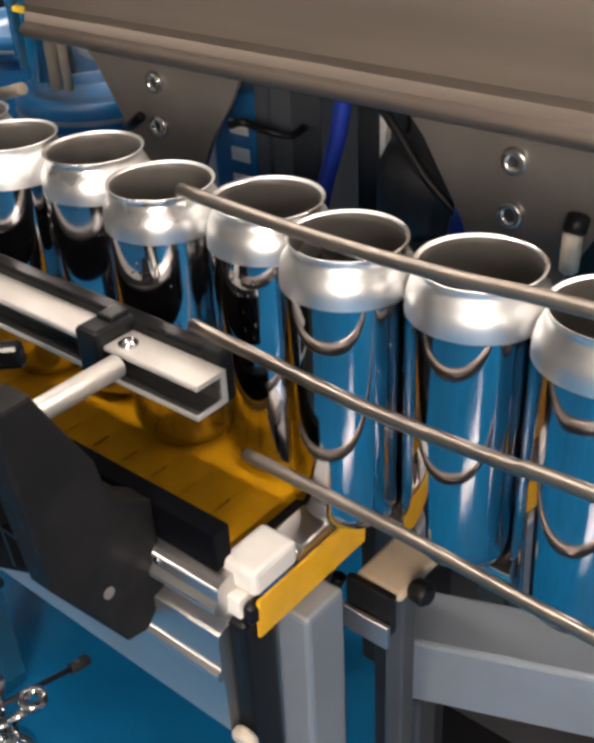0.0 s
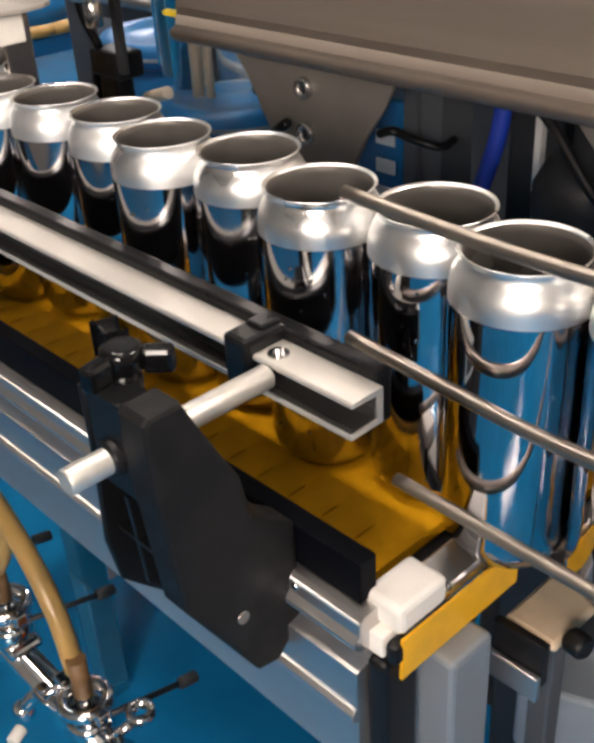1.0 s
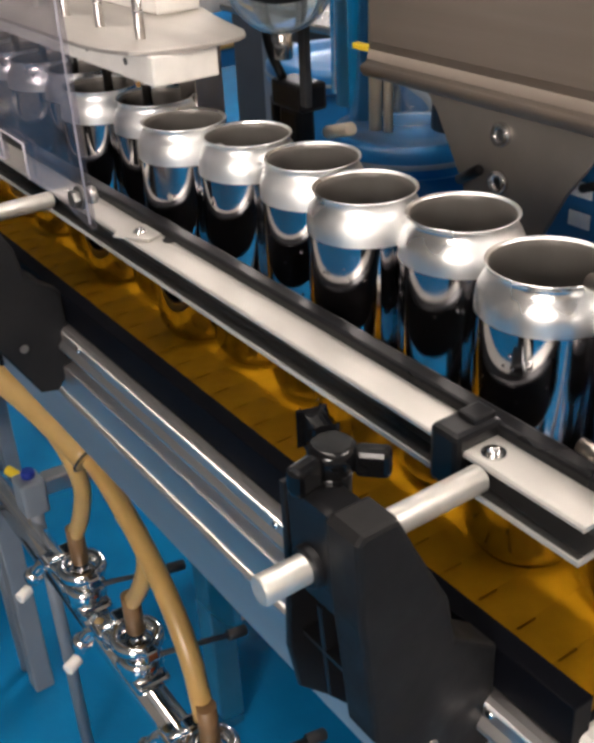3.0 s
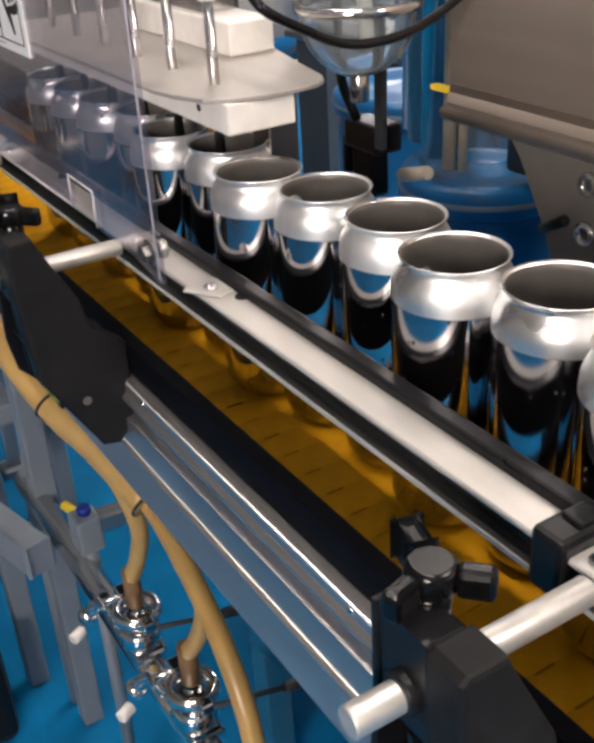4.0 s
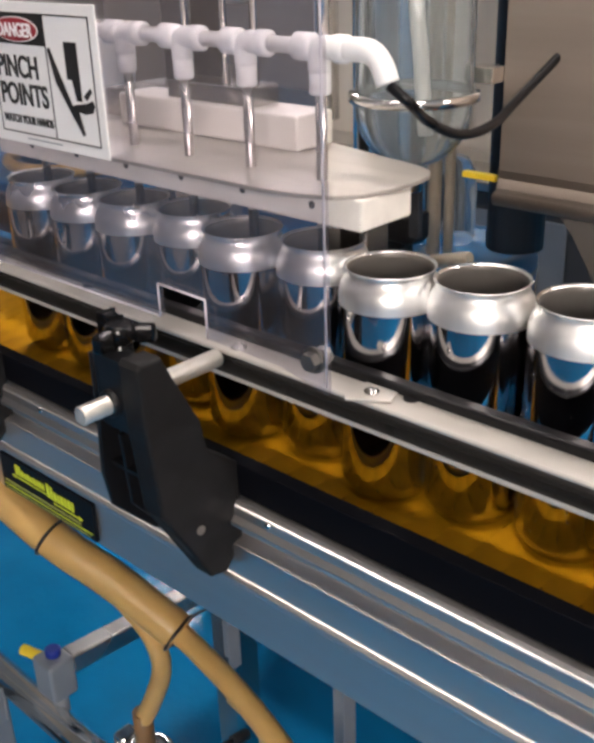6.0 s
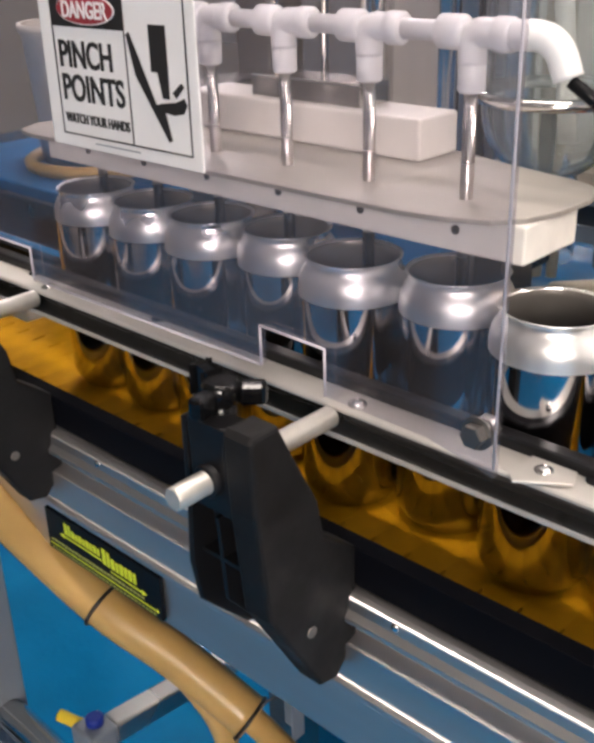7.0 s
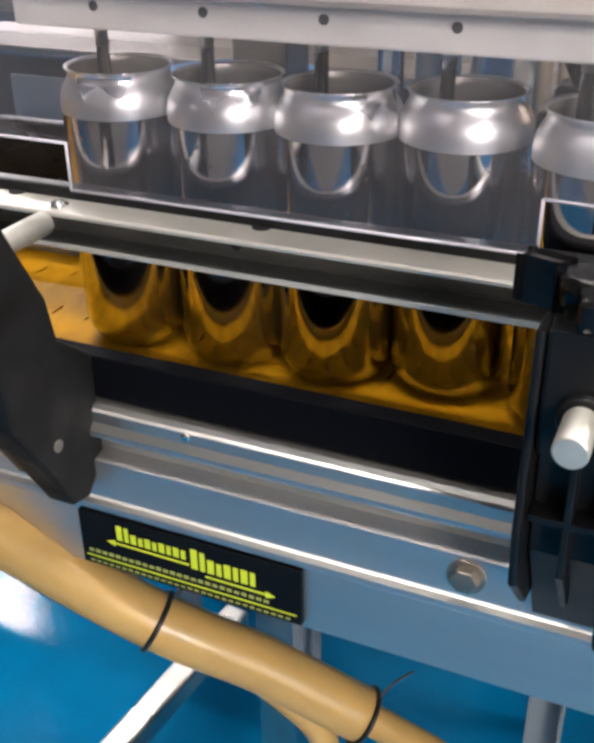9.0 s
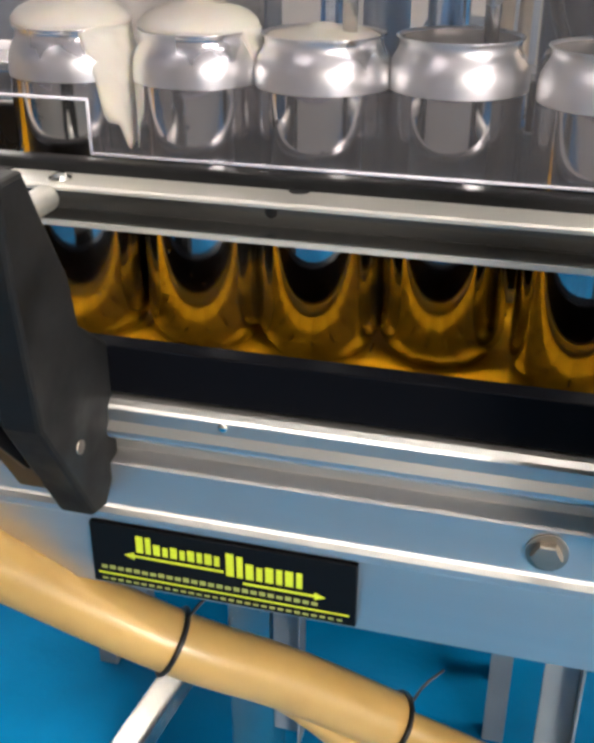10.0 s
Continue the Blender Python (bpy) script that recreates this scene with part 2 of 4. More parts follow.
def ball(bm, c, r, squash=(1, 1, 1), u=14, v=9):
    res = bmesh.ops.create_uvsphere(bm, u_segments=u, v_segments=v, radius=r)
    for w in res["verts"]:
        w.co = Vector((w.co.x * squash[0], w.co.y * squash[1], w.co.z * squash[2])) + Vector(c)
        for f in w.link_faces:
            f.smooth = True
    return bm


def mesh_of(name, bm, material):
    bmesh.ops.recalc_face_normals(bm, faces=bm.faces)
    me = bpy.data.meshes.new(name)
    bm.to_mesh(me)
    bm.free()
    me.materials.append(material)
    return me


def part(name, bm, material, parent, label="", kind=""):
    ob = new(name, mesh_of(name, bm, material))
    ob.parent = parent
    return tagged(ob, label, kind=kind)


def thing(name, label, category, group="", kind="", at=(0, 0, 0)):
    ob = new(name)
    ob.location = at
    ob.empty_display_size = 0.02
    return tagged(ob, label, category, group, kind)


def single(name, bm, material, label, category, group="", kind=""):
    return tagged(new(name, mesh_of(name, bm, material)), label, category, group, kind)


B = bmesh.new


def text_mesh(body, size, material, name, parent, m, align="LEFT", squeeze=1.0, depth=0.0004):
    cu = bpy.data.curves.new(name, "FONT")
    cu.body, cu.size, cu.align_x, cu.extrude, cu.offset = body, size, align, depth, size * 0.018
    tmp = new(name, cu)
    me = bpy.data.meshes.new_from_object(tmp.evaluated_get(bpy.context.evaluated_depsgraph_get()))
    bpy.data.objects.remove(tmp)
    me.transform(m @ Matrix.Diagonal((squeeze, 1, 1, 1)))
    me.materials.clear()
    me.materials.append(material)
    ob = new(name, me)
    ob.parent = parent
    return ob


# ---- room ----
single("floor", box(B(), -6, 5, -3.05, 6, -0.1, 0), M_FLOOR, "glossy blue epoxy floor with wet patches", "floor", kind="structure")
single("ceiling", box(B(), -6, 5, -3.05, 6, 3.4, 3.5), M_CEIL, "plain grey workshop ceiling", "ceiling", kind="structure")
# the south wall is unseen, set close so the cans mirror beige
for nm, b in (("wall_north", (-6, 5, 6, 6.2)), ("wall_south", (-6, 5, -3.25, -3.05)), ("wall_west", (-6.2, -6, -3.05, 6)), ("wall_east", (5, 5.2, -3.05, 6))):
    single(nm, box(B(), *b, 0, 3.4), M_WALL, "plain beige painted workshop wall", "wall", kind="structure")


def ceiling_light(x, y, z, lx=0.36, ly=1.7, glow=M_LAMP):
    t = thing("ceiling_light", "long white fluorescent ceiling light out of view, switched on", "light", "ceiling lights", at=(x, y, z))
    part("housing", box(B(), -lx / 2 - 0.04, lx / 2 + 0.04, -ly / 2 - 0.04, ly / 2 + 0.04, 0, 0.07, 0.01), M_LAMPBOX, t)
    part("diffuser", box(B(), -lx / 2, lx / 2, -ly / 2, ly / 2, -0.02, -0.002, 0.004), glow, t, "glowing diffuser")
    part("hanger", cyl(B(), (0, 0, 0.07), (0, 0, 3.4 - z), 0.012, 8), M_LAMPBOX, t)


ceiling_light(1.0, 0.8, 2.4, 0.28, 0.9)
ceiling_light(-0.2, -0.47, 3.2, 1.9, 0.12)
# fill lamp, added to brighten the background and the floor
ceiling_light(-1.6, 1.35, 3.25, 0.3, 1.5)
ceiling_light(-3.1, 2.5, 2.45, 1.5, 0.06, M_TUBE)
# added glowing panel out of view: neck highlights and fill from the front
wall_light = thing("wall_light", "unseen light panel added on the south wall to brighten the cans' front", "light")
part("housing", box(B(), 1.4, 3.0, -3.0495, -3.0, 1.65, 2.55, 0.01), M_LAMPBOX, wall_light)
part("diffuser", box(B(), 1.45, 2.95, -2.9995, -2.985, 1.7, 2.5, 0.003), M_LAMP, wall_light, "glowing diffuser")

# ---- conveyor ----
BZ = 0.8895
conveyor = thing("conveyor", "narrow aluminium can conveyor with an orange plastic chain", "conveyor", at=(0, 0, 0))
PROFILE = [(-0.084, 0.896), (-0.1, 0.896), (-0.103, 0.893), (-0.1035, 0.886), (-0.1065, 0.882), (-0.1065, 0.879), (-0.103, 0.876), (-0.095, 0.874),
           (-0.095, 0.866), (-0.106, 0.863), (-0.1065, 0.839), (-0.1095, 0.836), (-0.1095, 0.832), (-0.1055, 0.829), (-0.105, 0.788), (-0.098, 0.786),
           (-0.09, 0.79), (-0.084, 0.83)]


def profile_mesh(pts):
    """Extrusion with softly rounded long edges."""
    b = prism(B(), pts, -2.4, 0.118)
    soft_edges = ((0.103, 0.893), (0.1065, 0.879), (0.1065, 0.839), (0.1095, 0.832))
    es = [e for e in b.edges if abs(e.verts[0].co.x - e.verts[1].co.x) > 1
          and any(abs(abs(e.verts[0].co.y) - y) + abs(e.verts[0].co.z - z) < 0.0003 for y, z in soft_edges)]
    bmesh.ops.bevel(b, geom=es, offset=0.0011, segments=3, affect="EDGES", profile=0.5, clamp_overlap=True)
    for f in b.faces:
        f.smooth = f.calc_area() < 0.003 and abs(f.normal.x) < 0.5
    return b


part("side_profile", profile_mesh(PROFILE), M_ALU, conveyor, "grooved aluminium side profile")
part("side_profile", profile_mesh([(-y, z) for y, z in PROFILE]), M_ALU, conveyor)
part("side_strip", box(B(), -2.4, 0.112, -0.096, -0.0845, 0.897, 0.9215, 0.0008), M_STRIP, conveyor, "black plastic side strip")
part("side_strip", box(B(), -2.4, 0.112, 0.0845, 0.096, 0.897, 0.9215, 0.0008), M_STRIP, conveyor)
part("slide_bed", box(B(), -2.4, 0.1, -0.083, 0.083, 0.862, 0.878), M_DARK, conveyor)
for x in (-2.2, -1.6, -1.05, -0.52, 0.02):
    part("cross_member", box(B(), x - 0.02, x + 0.02, -0.084, 0.084, 0.8, 0.83), M_GREYST, conveyor)


def leg(x, y):
    b = B()
    box(b, x - 0.013, x + 0.013, y - 0.013, y + 0.013, 0.02, 0.8, 0.002)
    box(b, x - 0.03, x + 0.03, y - 0.03, y + 0.03, 0.0, 0.02, 0.004)
    part("leg", b, M_GREYST, conveyor)


for x, y in ((-1.7, -0.02), (-1.7, 0.07)):
    leg(x, y)
for x, y in ((-0.64, 0.11), (-0.432, 0.066)):
    b = B()
    box(b, x - 0.013, x + 0.013, y - 0.0015, y + 0.0015, 0.47, 0.83, 0.0006)
    box(b, x + 0.011, x + 0.013, y - 0.016, y - 0.0015, 0.47, 0.83, 0.0005)
    part("hanger_bracket", b, M_GREYST, conveyor, "grey steel angle bracket")


def hexbolt(bm, c, r=0.007, h=0.006, axis="y"):
    pts = [(r * math.cos(math.pi / 3 * k), r * math.sin(math.pi / 3 * k)) for k in range(6)]
    if axis == "y":
        cyl(bm, (c[0], c[1], c[2]), (c[0], c[1] - 0.0015, c[2]), r * 1.35, 20)
        prism(bm, [(c[0] + p[0], c[2] + p[1]) for p in pts], c[1] - h, c[1] - 0.001, "y", 0.0007)
    else:
        cyl(bm, (c[0], c[1], c[2]), (c[0], c[1], c[2] + 0.001), r * 1.3, 20)
        ball(bm, (c[0], c[1], c[2] + 0.001), r, (1, 1, 0.55))
    return bm


for x in (-1.02, -0.462, -0.02):
    part("frame_bolt", hexbolt(B(), (x, -0.106, 0.852)), M_BAR, conveyor, "hexagonal steel bolt")
for x in (-1.15, -0.884, -0.612, -0.35, -0.09, 0.075):
    part("profile_screw", ball(B(), (x, -0.1035, 0.89), 0.0026, (1, 0.5, 1)), M_CHROME, conveyor)

# belt: one moulded link after another
LP = 0.0254


def belt_link_mesh():
    """One flat chain plate with staggered interlocking knuckles and short slots."""
    n, w = 13, 0.164
    step = w / n
    front, back = [], []
    for k in range(n):
        y0, y1 = -w / 2 + k * step + 0.0001, -w / 2 + (k + 1) * step - 0.0001
        dx = 0.0
        gap = 0.0015 if k in (2, 6, 10) else 0.00006
        front += [(dx + LP / 2 - 0.00006, y0), (dx + LP / 2 - 0.00006, y1)]
        back += [(dx - LP / 2 + gap, y0), (dx - LP / 2 + gap, y1)]
    return mesh_of("belt_link", prism(B(), front + back[::-1], -0.007, 0.0, "z"), M_BELT)


link = belt_link_mesh()
for i in range(92):
    ob = new("belt_link", link)
    ob.location = (0.084 - i * LP, 0, BZ)
    ob.parent = conveyor

# nose of the conveyor
nose = thing("transfer_nose", "white nylon transfer block with a yellow flap", "transfer plate")
part("block", box(B(), 0.1085, 0.1325, -0.0905, -0.057, 0.886, 0.902, 0.003), M_WHITEPL, nose, "white nylon block")
part("block_base", box(B(), 0.1085, 0.126, -0.0965, -0.082, 0.872, 0.8855, 0.001), M_WHITEPL, nose)
part("dead_plate", box(B(), 0.1085, 0.131, -0.0565, 0.09, 0.883, 0.891, 0.002), M_STEEL, nose, "steel dead plate")
part("flap", prism(B(), [(0.1325, 0.8855), (0.1345, 0.886), (0.1335, 0.8595), (0.1315, 0.859)], -0.091, 0.0, "y"), M_YELLOW, nose, "yellow plastic flap")
b = box(B(), 0.1265, 0.134, -0.0965, -0.083, 0.8705, 0.883, 0.003)
part("clip", b, M_BLACK, nose)
end_post = thing("conveyor_end_post", "black plastic end bracket below the belt's nose", "bracket")
part("post", box(B(), 0.1185, 0.1305, -0.1, -0.075, 0.62, 0.8715, 0.003), M_BLACK, end_post)
part("foot", box(B(), 0.1185, 0.146, -0.068, -0.036, 0.0, 0.8585, 0.003), M_GREYST, end_post)
part("lug", cyl(B(), (0.128, -0.1005, 0.79), (0.128, -0.108, 0.788), 0.008, 16, 0.002), M_CREAM, end_post)
far_post = thing("end_bracket", "tan block in a grey steel end bracket", "bracket")
part("pad", box(B(), 0.136, 0.168, -0.014, 0.032, 0.8405, 0.847, 0.003), M_BEIGE, far_post, "tan pad")
part("side_cover", box(B(), 0.134, 0.166, -0.02, -0.0145, 0.82, 0.848, 0.001), M_BLACK, far_post)
part("bracket", box(B(), 0.132, 0.166, -0.0245, -0.0205, 0.812, 0.829, 0.001), M_ALU, far_post)
part("stem", box(B(), 0.142, 0.156, 0.008, 0.022, 0.0, 0.84, 0.002), M_COL, far_post)
part("knob", cyl(B(), (0.168, -0.002, 0.845), (0.18, -0.004, 0.846), 0.007, 20, 0.002), M_BLACK, far_post)
out_plate = single("outfeed_plate", box(B(), 0.1315, 0.9, -0.004, 0.05, 0.884, 0.8895, 0.001), M_STEEL, "narrow steel outfeed plate under the cans", "plate")

# ---- cans ----
H, R = 0.1605, 0.0331


def can_meshes():
    body = B()
    prof = [(0.001, 0.006), (0.016, 0.004), (0.0225, 0.0005), (0.0245, 0.0), (0.0262, 0.001), (0.0295, 0.0065), (0.032, 0.0105), (R, 0.0155), (R, 0.075), (R, H - 0.0235)]
    lathe(body, prof, 56, cap0=True)
    neck = B()
    prof = [(R, H - 0.0233), (0.0331, H - 0.0185), (0.0328, H - 0.0152), (0.0321, H - 0.0122), (0.0309, H - 0.0096), (0.0297, H - 0.0076), (0.0287, H - 0.0059), (0.0281, H - 0.0042), (0.028, H - 0.0026),
            (0.0284, H - 0.0014), (0.0293, H - 0.0006), (0.0297, H - 0.0002), (0.0295, H + 0.0003), (0.0286, H + 0.0002), (0.0276, H - 0.001)]
    lathe(neck, prof, 56)
    lining = B()
    prof = [(0.0276, H - 0.001), (0.0272, H - 0.003), (0.0274, H - 0.0055), (0.0286, H - 0.0085), (0.0308, H - 0.0178), (0.0322, H - 0.0235), (0.0323, 0.02), (0.028, 0.008),
            (0.022, 0.007), (0.001, 0.01)]
    lathe(lining, prof, 48, cap1=True)
    return mesh_of("can_body", body, M_CAN), mesh_of("neck", neck, M_CANSH), mesh_of("lining", lining, M_LINING)


CANS = [(-0.7198, -0.004), (-0.6531, -0.003), (-0.5912, -0.002), (-0.5281, 0.007), (-0.4582, -0.009), (-0.3935, 0.0055), (-0.3226, -0.0105), (-0.2629, 0.003),
        (-0.195, 0.0065), (-0.1315, -0.004), (-0.0685, 0.0095), (0.0021, -0.0045), (0.0665, 0.0095), (0.1272, -0.004), (0.1925, 0.0065), (0.2585, 0.002), (0.3245, -0.003), (0.39, 0.004)]
first = None
can_row = []
for i, (x, y) in enumerate(CANS):
    if first is None:
        first = thing("beverage_can", "open unprinted aluminium can standing in the conveyor row", "can", "row of cans")
        for nm, me, lb in zip(("can_body", "neck", "lining"), can_meshes(), ("mirror-bright drawn wall", "satin tapered neck with rolled rim", "grey lacquered inside")):
            ob = new(nm, me)
            ob.parent = first
            ob["label"] = lb
        can = first
        first.matrix_basis = pose(x, y, BZ + 0.0008, 0, 0, 20)
    else:
        can = copy_thing(first, pose(x, y, BZ + 0.0008, 0, 0, 37 * i))
    can_row.append((can, x, y, 37 * i if i else 20))
    rnd = random.Random(i)
    b = B()
    for k in range(26):
        a, z = rnd.uniform(-2.9, 0.4), rnd.uniform(0.02, 0.13)
        rr = rnd.uniform(0.0004, 0.0011)
        ball(b, (R * math.cos(a), R * math.sin(a), z), rr, (1, 1, 1.2), 7, 5)
    part("condensation", b, M_DROP, can, "clinging water droplets", "stuff")

# ---- guide rails ----
rail = thing("guide_rail", "pale aluminium guide rail with a black wear strip", "guide rail")
RX0, RX1 = -2.2, 0.092
b = B()
prism(b, [(-0.057, 0.9905), (-0.0765, 0.9905), (-0.0775, 0.9895), (-0.0775, 0.988), (-0.0605, 0.9875), (-0.0605, 0.9745), (-0.0785, 0.974), (-0.0785, 0.9715),
          (-0.057, 0.9715)], RX0, RX1)
part("rail_bar", b, M_RAIL, rail)
# thin dark sheets, added over the channel's back and floor to darken the recess
part("channel_web", box(B(), RX0, RX1 - 0.001, -0.0618, -0.0606, 0.9746, 0.9868), M_DULLMETAL, rail, "thin dark sheet added inside the rail channel")
part("channel_floor", box(B(), RX0, RX1 - 0.001, -0.0778, -0.0619, 0.9741, 0.9746), M_DULLMETAL, rail)
part("wear_strip", box(B(), RX0, RX1 - 0.004, -0.0568, -0.0462, 0.966, 0.9965, 0.002), M_BLACK, rail, "black plastic wear strip")
for x in (0.035, -0.405, -0.7, -1.0):
    part("rail_screw", hexbolt(B(), (x, -0.0685, 0.9905), 0.0042, axis="z"), M_CHROME, rail)
for x in (-0.588, -0.735, -0.27):
    part("rail_notch", cyl(B(), (x, -0.0572, 0.9895), (x, -0.0572, 0.9913), 0.005, 14), M_BLACK, rail)
    part("rail_hole", cyl(B(), (x - 0.012, -0.0617, 0.9812), (x - 0.012, -0.0624, 0.9812), 0.0028, 14), M_BLACK, rail)
b = B()
box(b, 0.008, 0.026, -0.0815, -0.0535, 0.9685, 0.9985, 0.003)
box(b, 0.011, 0.023, -0.068, -0.0545, 0.997, 1.001, 0.0015)
part("rail_clip", b, M_BLACK, rail, "black plastic joint clip")
part("stop_pad", box(B(), -0.79, -0.76, -0.0565, -0.036, 0.943, 0.9655, 0.002), M_WHITEPL, rail, "white stop pad")
far_rail = thing("far_guide_rail", "black plastic guide rail behind the cans", "guide rail")
part("wear_strip", box(B(), RX0, 0.05, 0.048, 0.058, 0.955, 0.997, 0.002), M_BLACK, far_rail)
part("rail_bar", box(B(), RX0, 0.05, 0.0585, 0.076, 0.965, 0.985, 0.001), M_RAIL, far_rail)
for x in (-1.6, -0.9, -0.2):
    part("support", box(B(), x - 0.01, x + 0.01, 0.0765, 0.11, 0.84, 0.985, 0.002), M_GREYPL, far_rail)

SIDE = [(-0.171, 1.016), (-0.168, 1.019), (-0.152, 1.019), (-0.1435, 1.001), (-0.126, 0.967), (-0.1215, 0.943), (-0.101, 0.9275), (-0.097, 0.924), (-0.096, 0.862),
        (-0.113, 0.8435), (-0.1265, 0.8465), (-0.1635, 0.912), (-0.1695, 0.975)]


def rail_bracket(x):
    """Bracket whose smooth cheek faces +x at the origin."""
    t = thing("rail_bracket", "black plastic guide-rail bracket with a knob and a pale metal rod", "bracket", "guide rail brackets", at=(x, 0, 0))
    part("cheek", prism(B(), SIDE, -0.012, 0.007, "x", 0.0022), M_GREYPL, t, "charcoal moulded cheek")
    top = [(-0.1685, 1.0155), (-0.1525, 1.0155), (-0.146, 0.999), (-0.13, 0.966), (-0.15, 0.958), (-0.166, 0.966), (-0.1675, 0.978)]
    part("head", prism(B(), top, -0.0405, -0.0125, "x", 0.002), M_BLACK, t)
    web = [(-0.157, 0.97), (-0.13, 0.965), (-0.1255, 0.944), (-0.103, 0.926), (-0.101, 0.852), (-0.11, 0.845), (-0.1135, 0.848), (-0.151, 0.912)]
    part("web", prism(B(), web, -0.0405, -0.0125, "x", 0.001), M_BLACK, t)
    left = [(-0.1685, 1.0145), (-0.1525, 1.0145), (-0.146, 0.999), (-0.13, 0.966), (-0.1255, 0.944), (-0.103, 0.926), (-0.101, 0.874), (-0.12, 0.866), (-0.134, 0.87), (-0.166, 0.904),
            (-0.1705, 0.93), (-0.1685, 0.972)]
    part("side_plate", prism(B(), left, -0.0445, -0.041, "x", 0.0012), M_BLACK, t)
    slim = [(-0.1655, 0.962), (-0.15, 0.962), (-0.115, 0.862), (-0.128, 0.868), (-0.162, 0.91)]
    part("front_rib", prism(B(), slim, -0.0275, -0.0245, "x", 0.0006), M_BLACK, t)
    part("rib", prism(B(), [(-0.164, 0.9375), (-0.15, 0.9375), (-0.15, 0.9345), (-0.1635, 0.9345)], -0.0405, -0.0125, "x", 0.0005), M_BLACK, t)
    part("rod", cyl(B(), (-0.0255, -0.192, 0.985), (-0.0255, -0.0795, 0.985), 0.0062, 24, 0.0008), M_ROD, t, "pale zinc-plated rod")
    b = B()
    cyl(b, (-0.0255, -0.1715, 0.985), (-0.0255, -0.152, 0.985), 0.009, 24, 0.001)
    part("rod_boss", b, M_BLACK, t)
    b = B()
    cyl(b, (-0.032, -0.152, 1.003), (-0.032, -0.152, 1.019), 0.0075, 20, 0.001)
    cyl(b, (-0.032, -0.152, 1.0185), (-0.032, -0.152, 1.031), 0.0095, 20, 0.002)
    knob = part("knob", b, M_GLOSSBLACK, t, "black three-lobed clamping knob")
    for k in range(3):
        a = 0.75 + 2 * math.pi / 3 * k
        m = Matrix.Translation((-0.032, -0.152, 1.0245)) @ Matrix.Rotation(a, 4, "Z")
        part("lobe", box(B(), 0.0085, 0.0225, -0.004, 0.004, -0.0065, 0.0058, 0.0025, 2, m), M_GLOSSBLACK, knob)
    part("cheek_screw", cyl(B(), (0.006, -0.1335, 0.8885), (0.0078, -0.1335, 0.8885), 0.0034, 16), M_BAR, t)
    return t


for x in (0.064, -0.389, -0.676, -1.2):
    rail_bracket(x)

# ---- discharge guide rods ----


def guide_rod(pts, r=0.0034):
    t = single("guide_rod", sweep(B(), smooth_path(pts), r, 14), M_BAR, "worn brown-grey steel guide rod beside the cans", "guide rod", "discharge guide rods")
    return t


guide_rod([(0.044, -0.0295, 1.0632), (0.13, -0.03, 1.06), (0.2, -0.03, 1.061), (0.27, -0.03, 1.065), (0.5, -0.03, 1.068), (0.9, -0.03, 1.068)])
guide_rod([(0.0655, -0.051, 1.004), (0.127, -0.0505, 0.999), (0.178, -0.05, 0.9955), (0.24, -0.05, 0.997), (0.28, -0.05, 0.9995), (0.5, -0.05, 1.0), (0.9, -0.05, 1.0)])
guide_rod([(0.0925, -0.0485, 0.9335), (0.155, -0.049, 0.9325), (0.205, -0.05, 0.932), (0.285, -0.05, 0.927), (0.5, -0.05, 0.925), (0.9, -0.05, 0.925)])
rs = thing("rod_stand", "grey steel stand that carries the guide rods", "stand")
part("post", box(B(), 0.88, 0.91, -0.115, -0.085, 0.0, 1.1, 0.003), M_GREYST, rs)
for y, z in ((-0.03, 1.068), (-0.05, 1.0), (-0.05, 0.925)):
    part("arm", box(B(), 0.885, 0.905, -0.0855, y + 0.006, z - 0.009, z + 0.009, 0.002), M_GREYST, rs)

# ---- clear guard with the sign ----
guard = thing("clear_guard", "clear violet-tinted plastic splash guard with two notches", "guard")
SY = -0.0965
OUT = [(-1.15, 1.012), (-0.7395, 1.012), (-0.7395, 1.0345), (-0.6675, 1.0345), (-0.6675, 1.012), (-0.4475, 1.0125), (-0.4475, 1.0355), (-0.4015, 1.0345), (-0.4015, 1.008), (-0.338, 1.007),
       (-0.3, 0.9995), (-0.3, 1.36), (-1.15, 1.36)]
panel = part("panel", prism(B(), OUT, SY - 0.002, SY + 0.002, "y"), M_SHEET, guard)
panel.visible_shadow = False


def edge_strip(pts):
    b = B()
    for p, q in zip(pts, pts[1:]):
        cyl(b, (p[0], SY - 0.0021, p[1]), (q[0], SY - 0.0021, q[1]), 0.0007, 6)
    part("polished_edge", b, M_SHEETEDGE, guard, "pale polished edge")


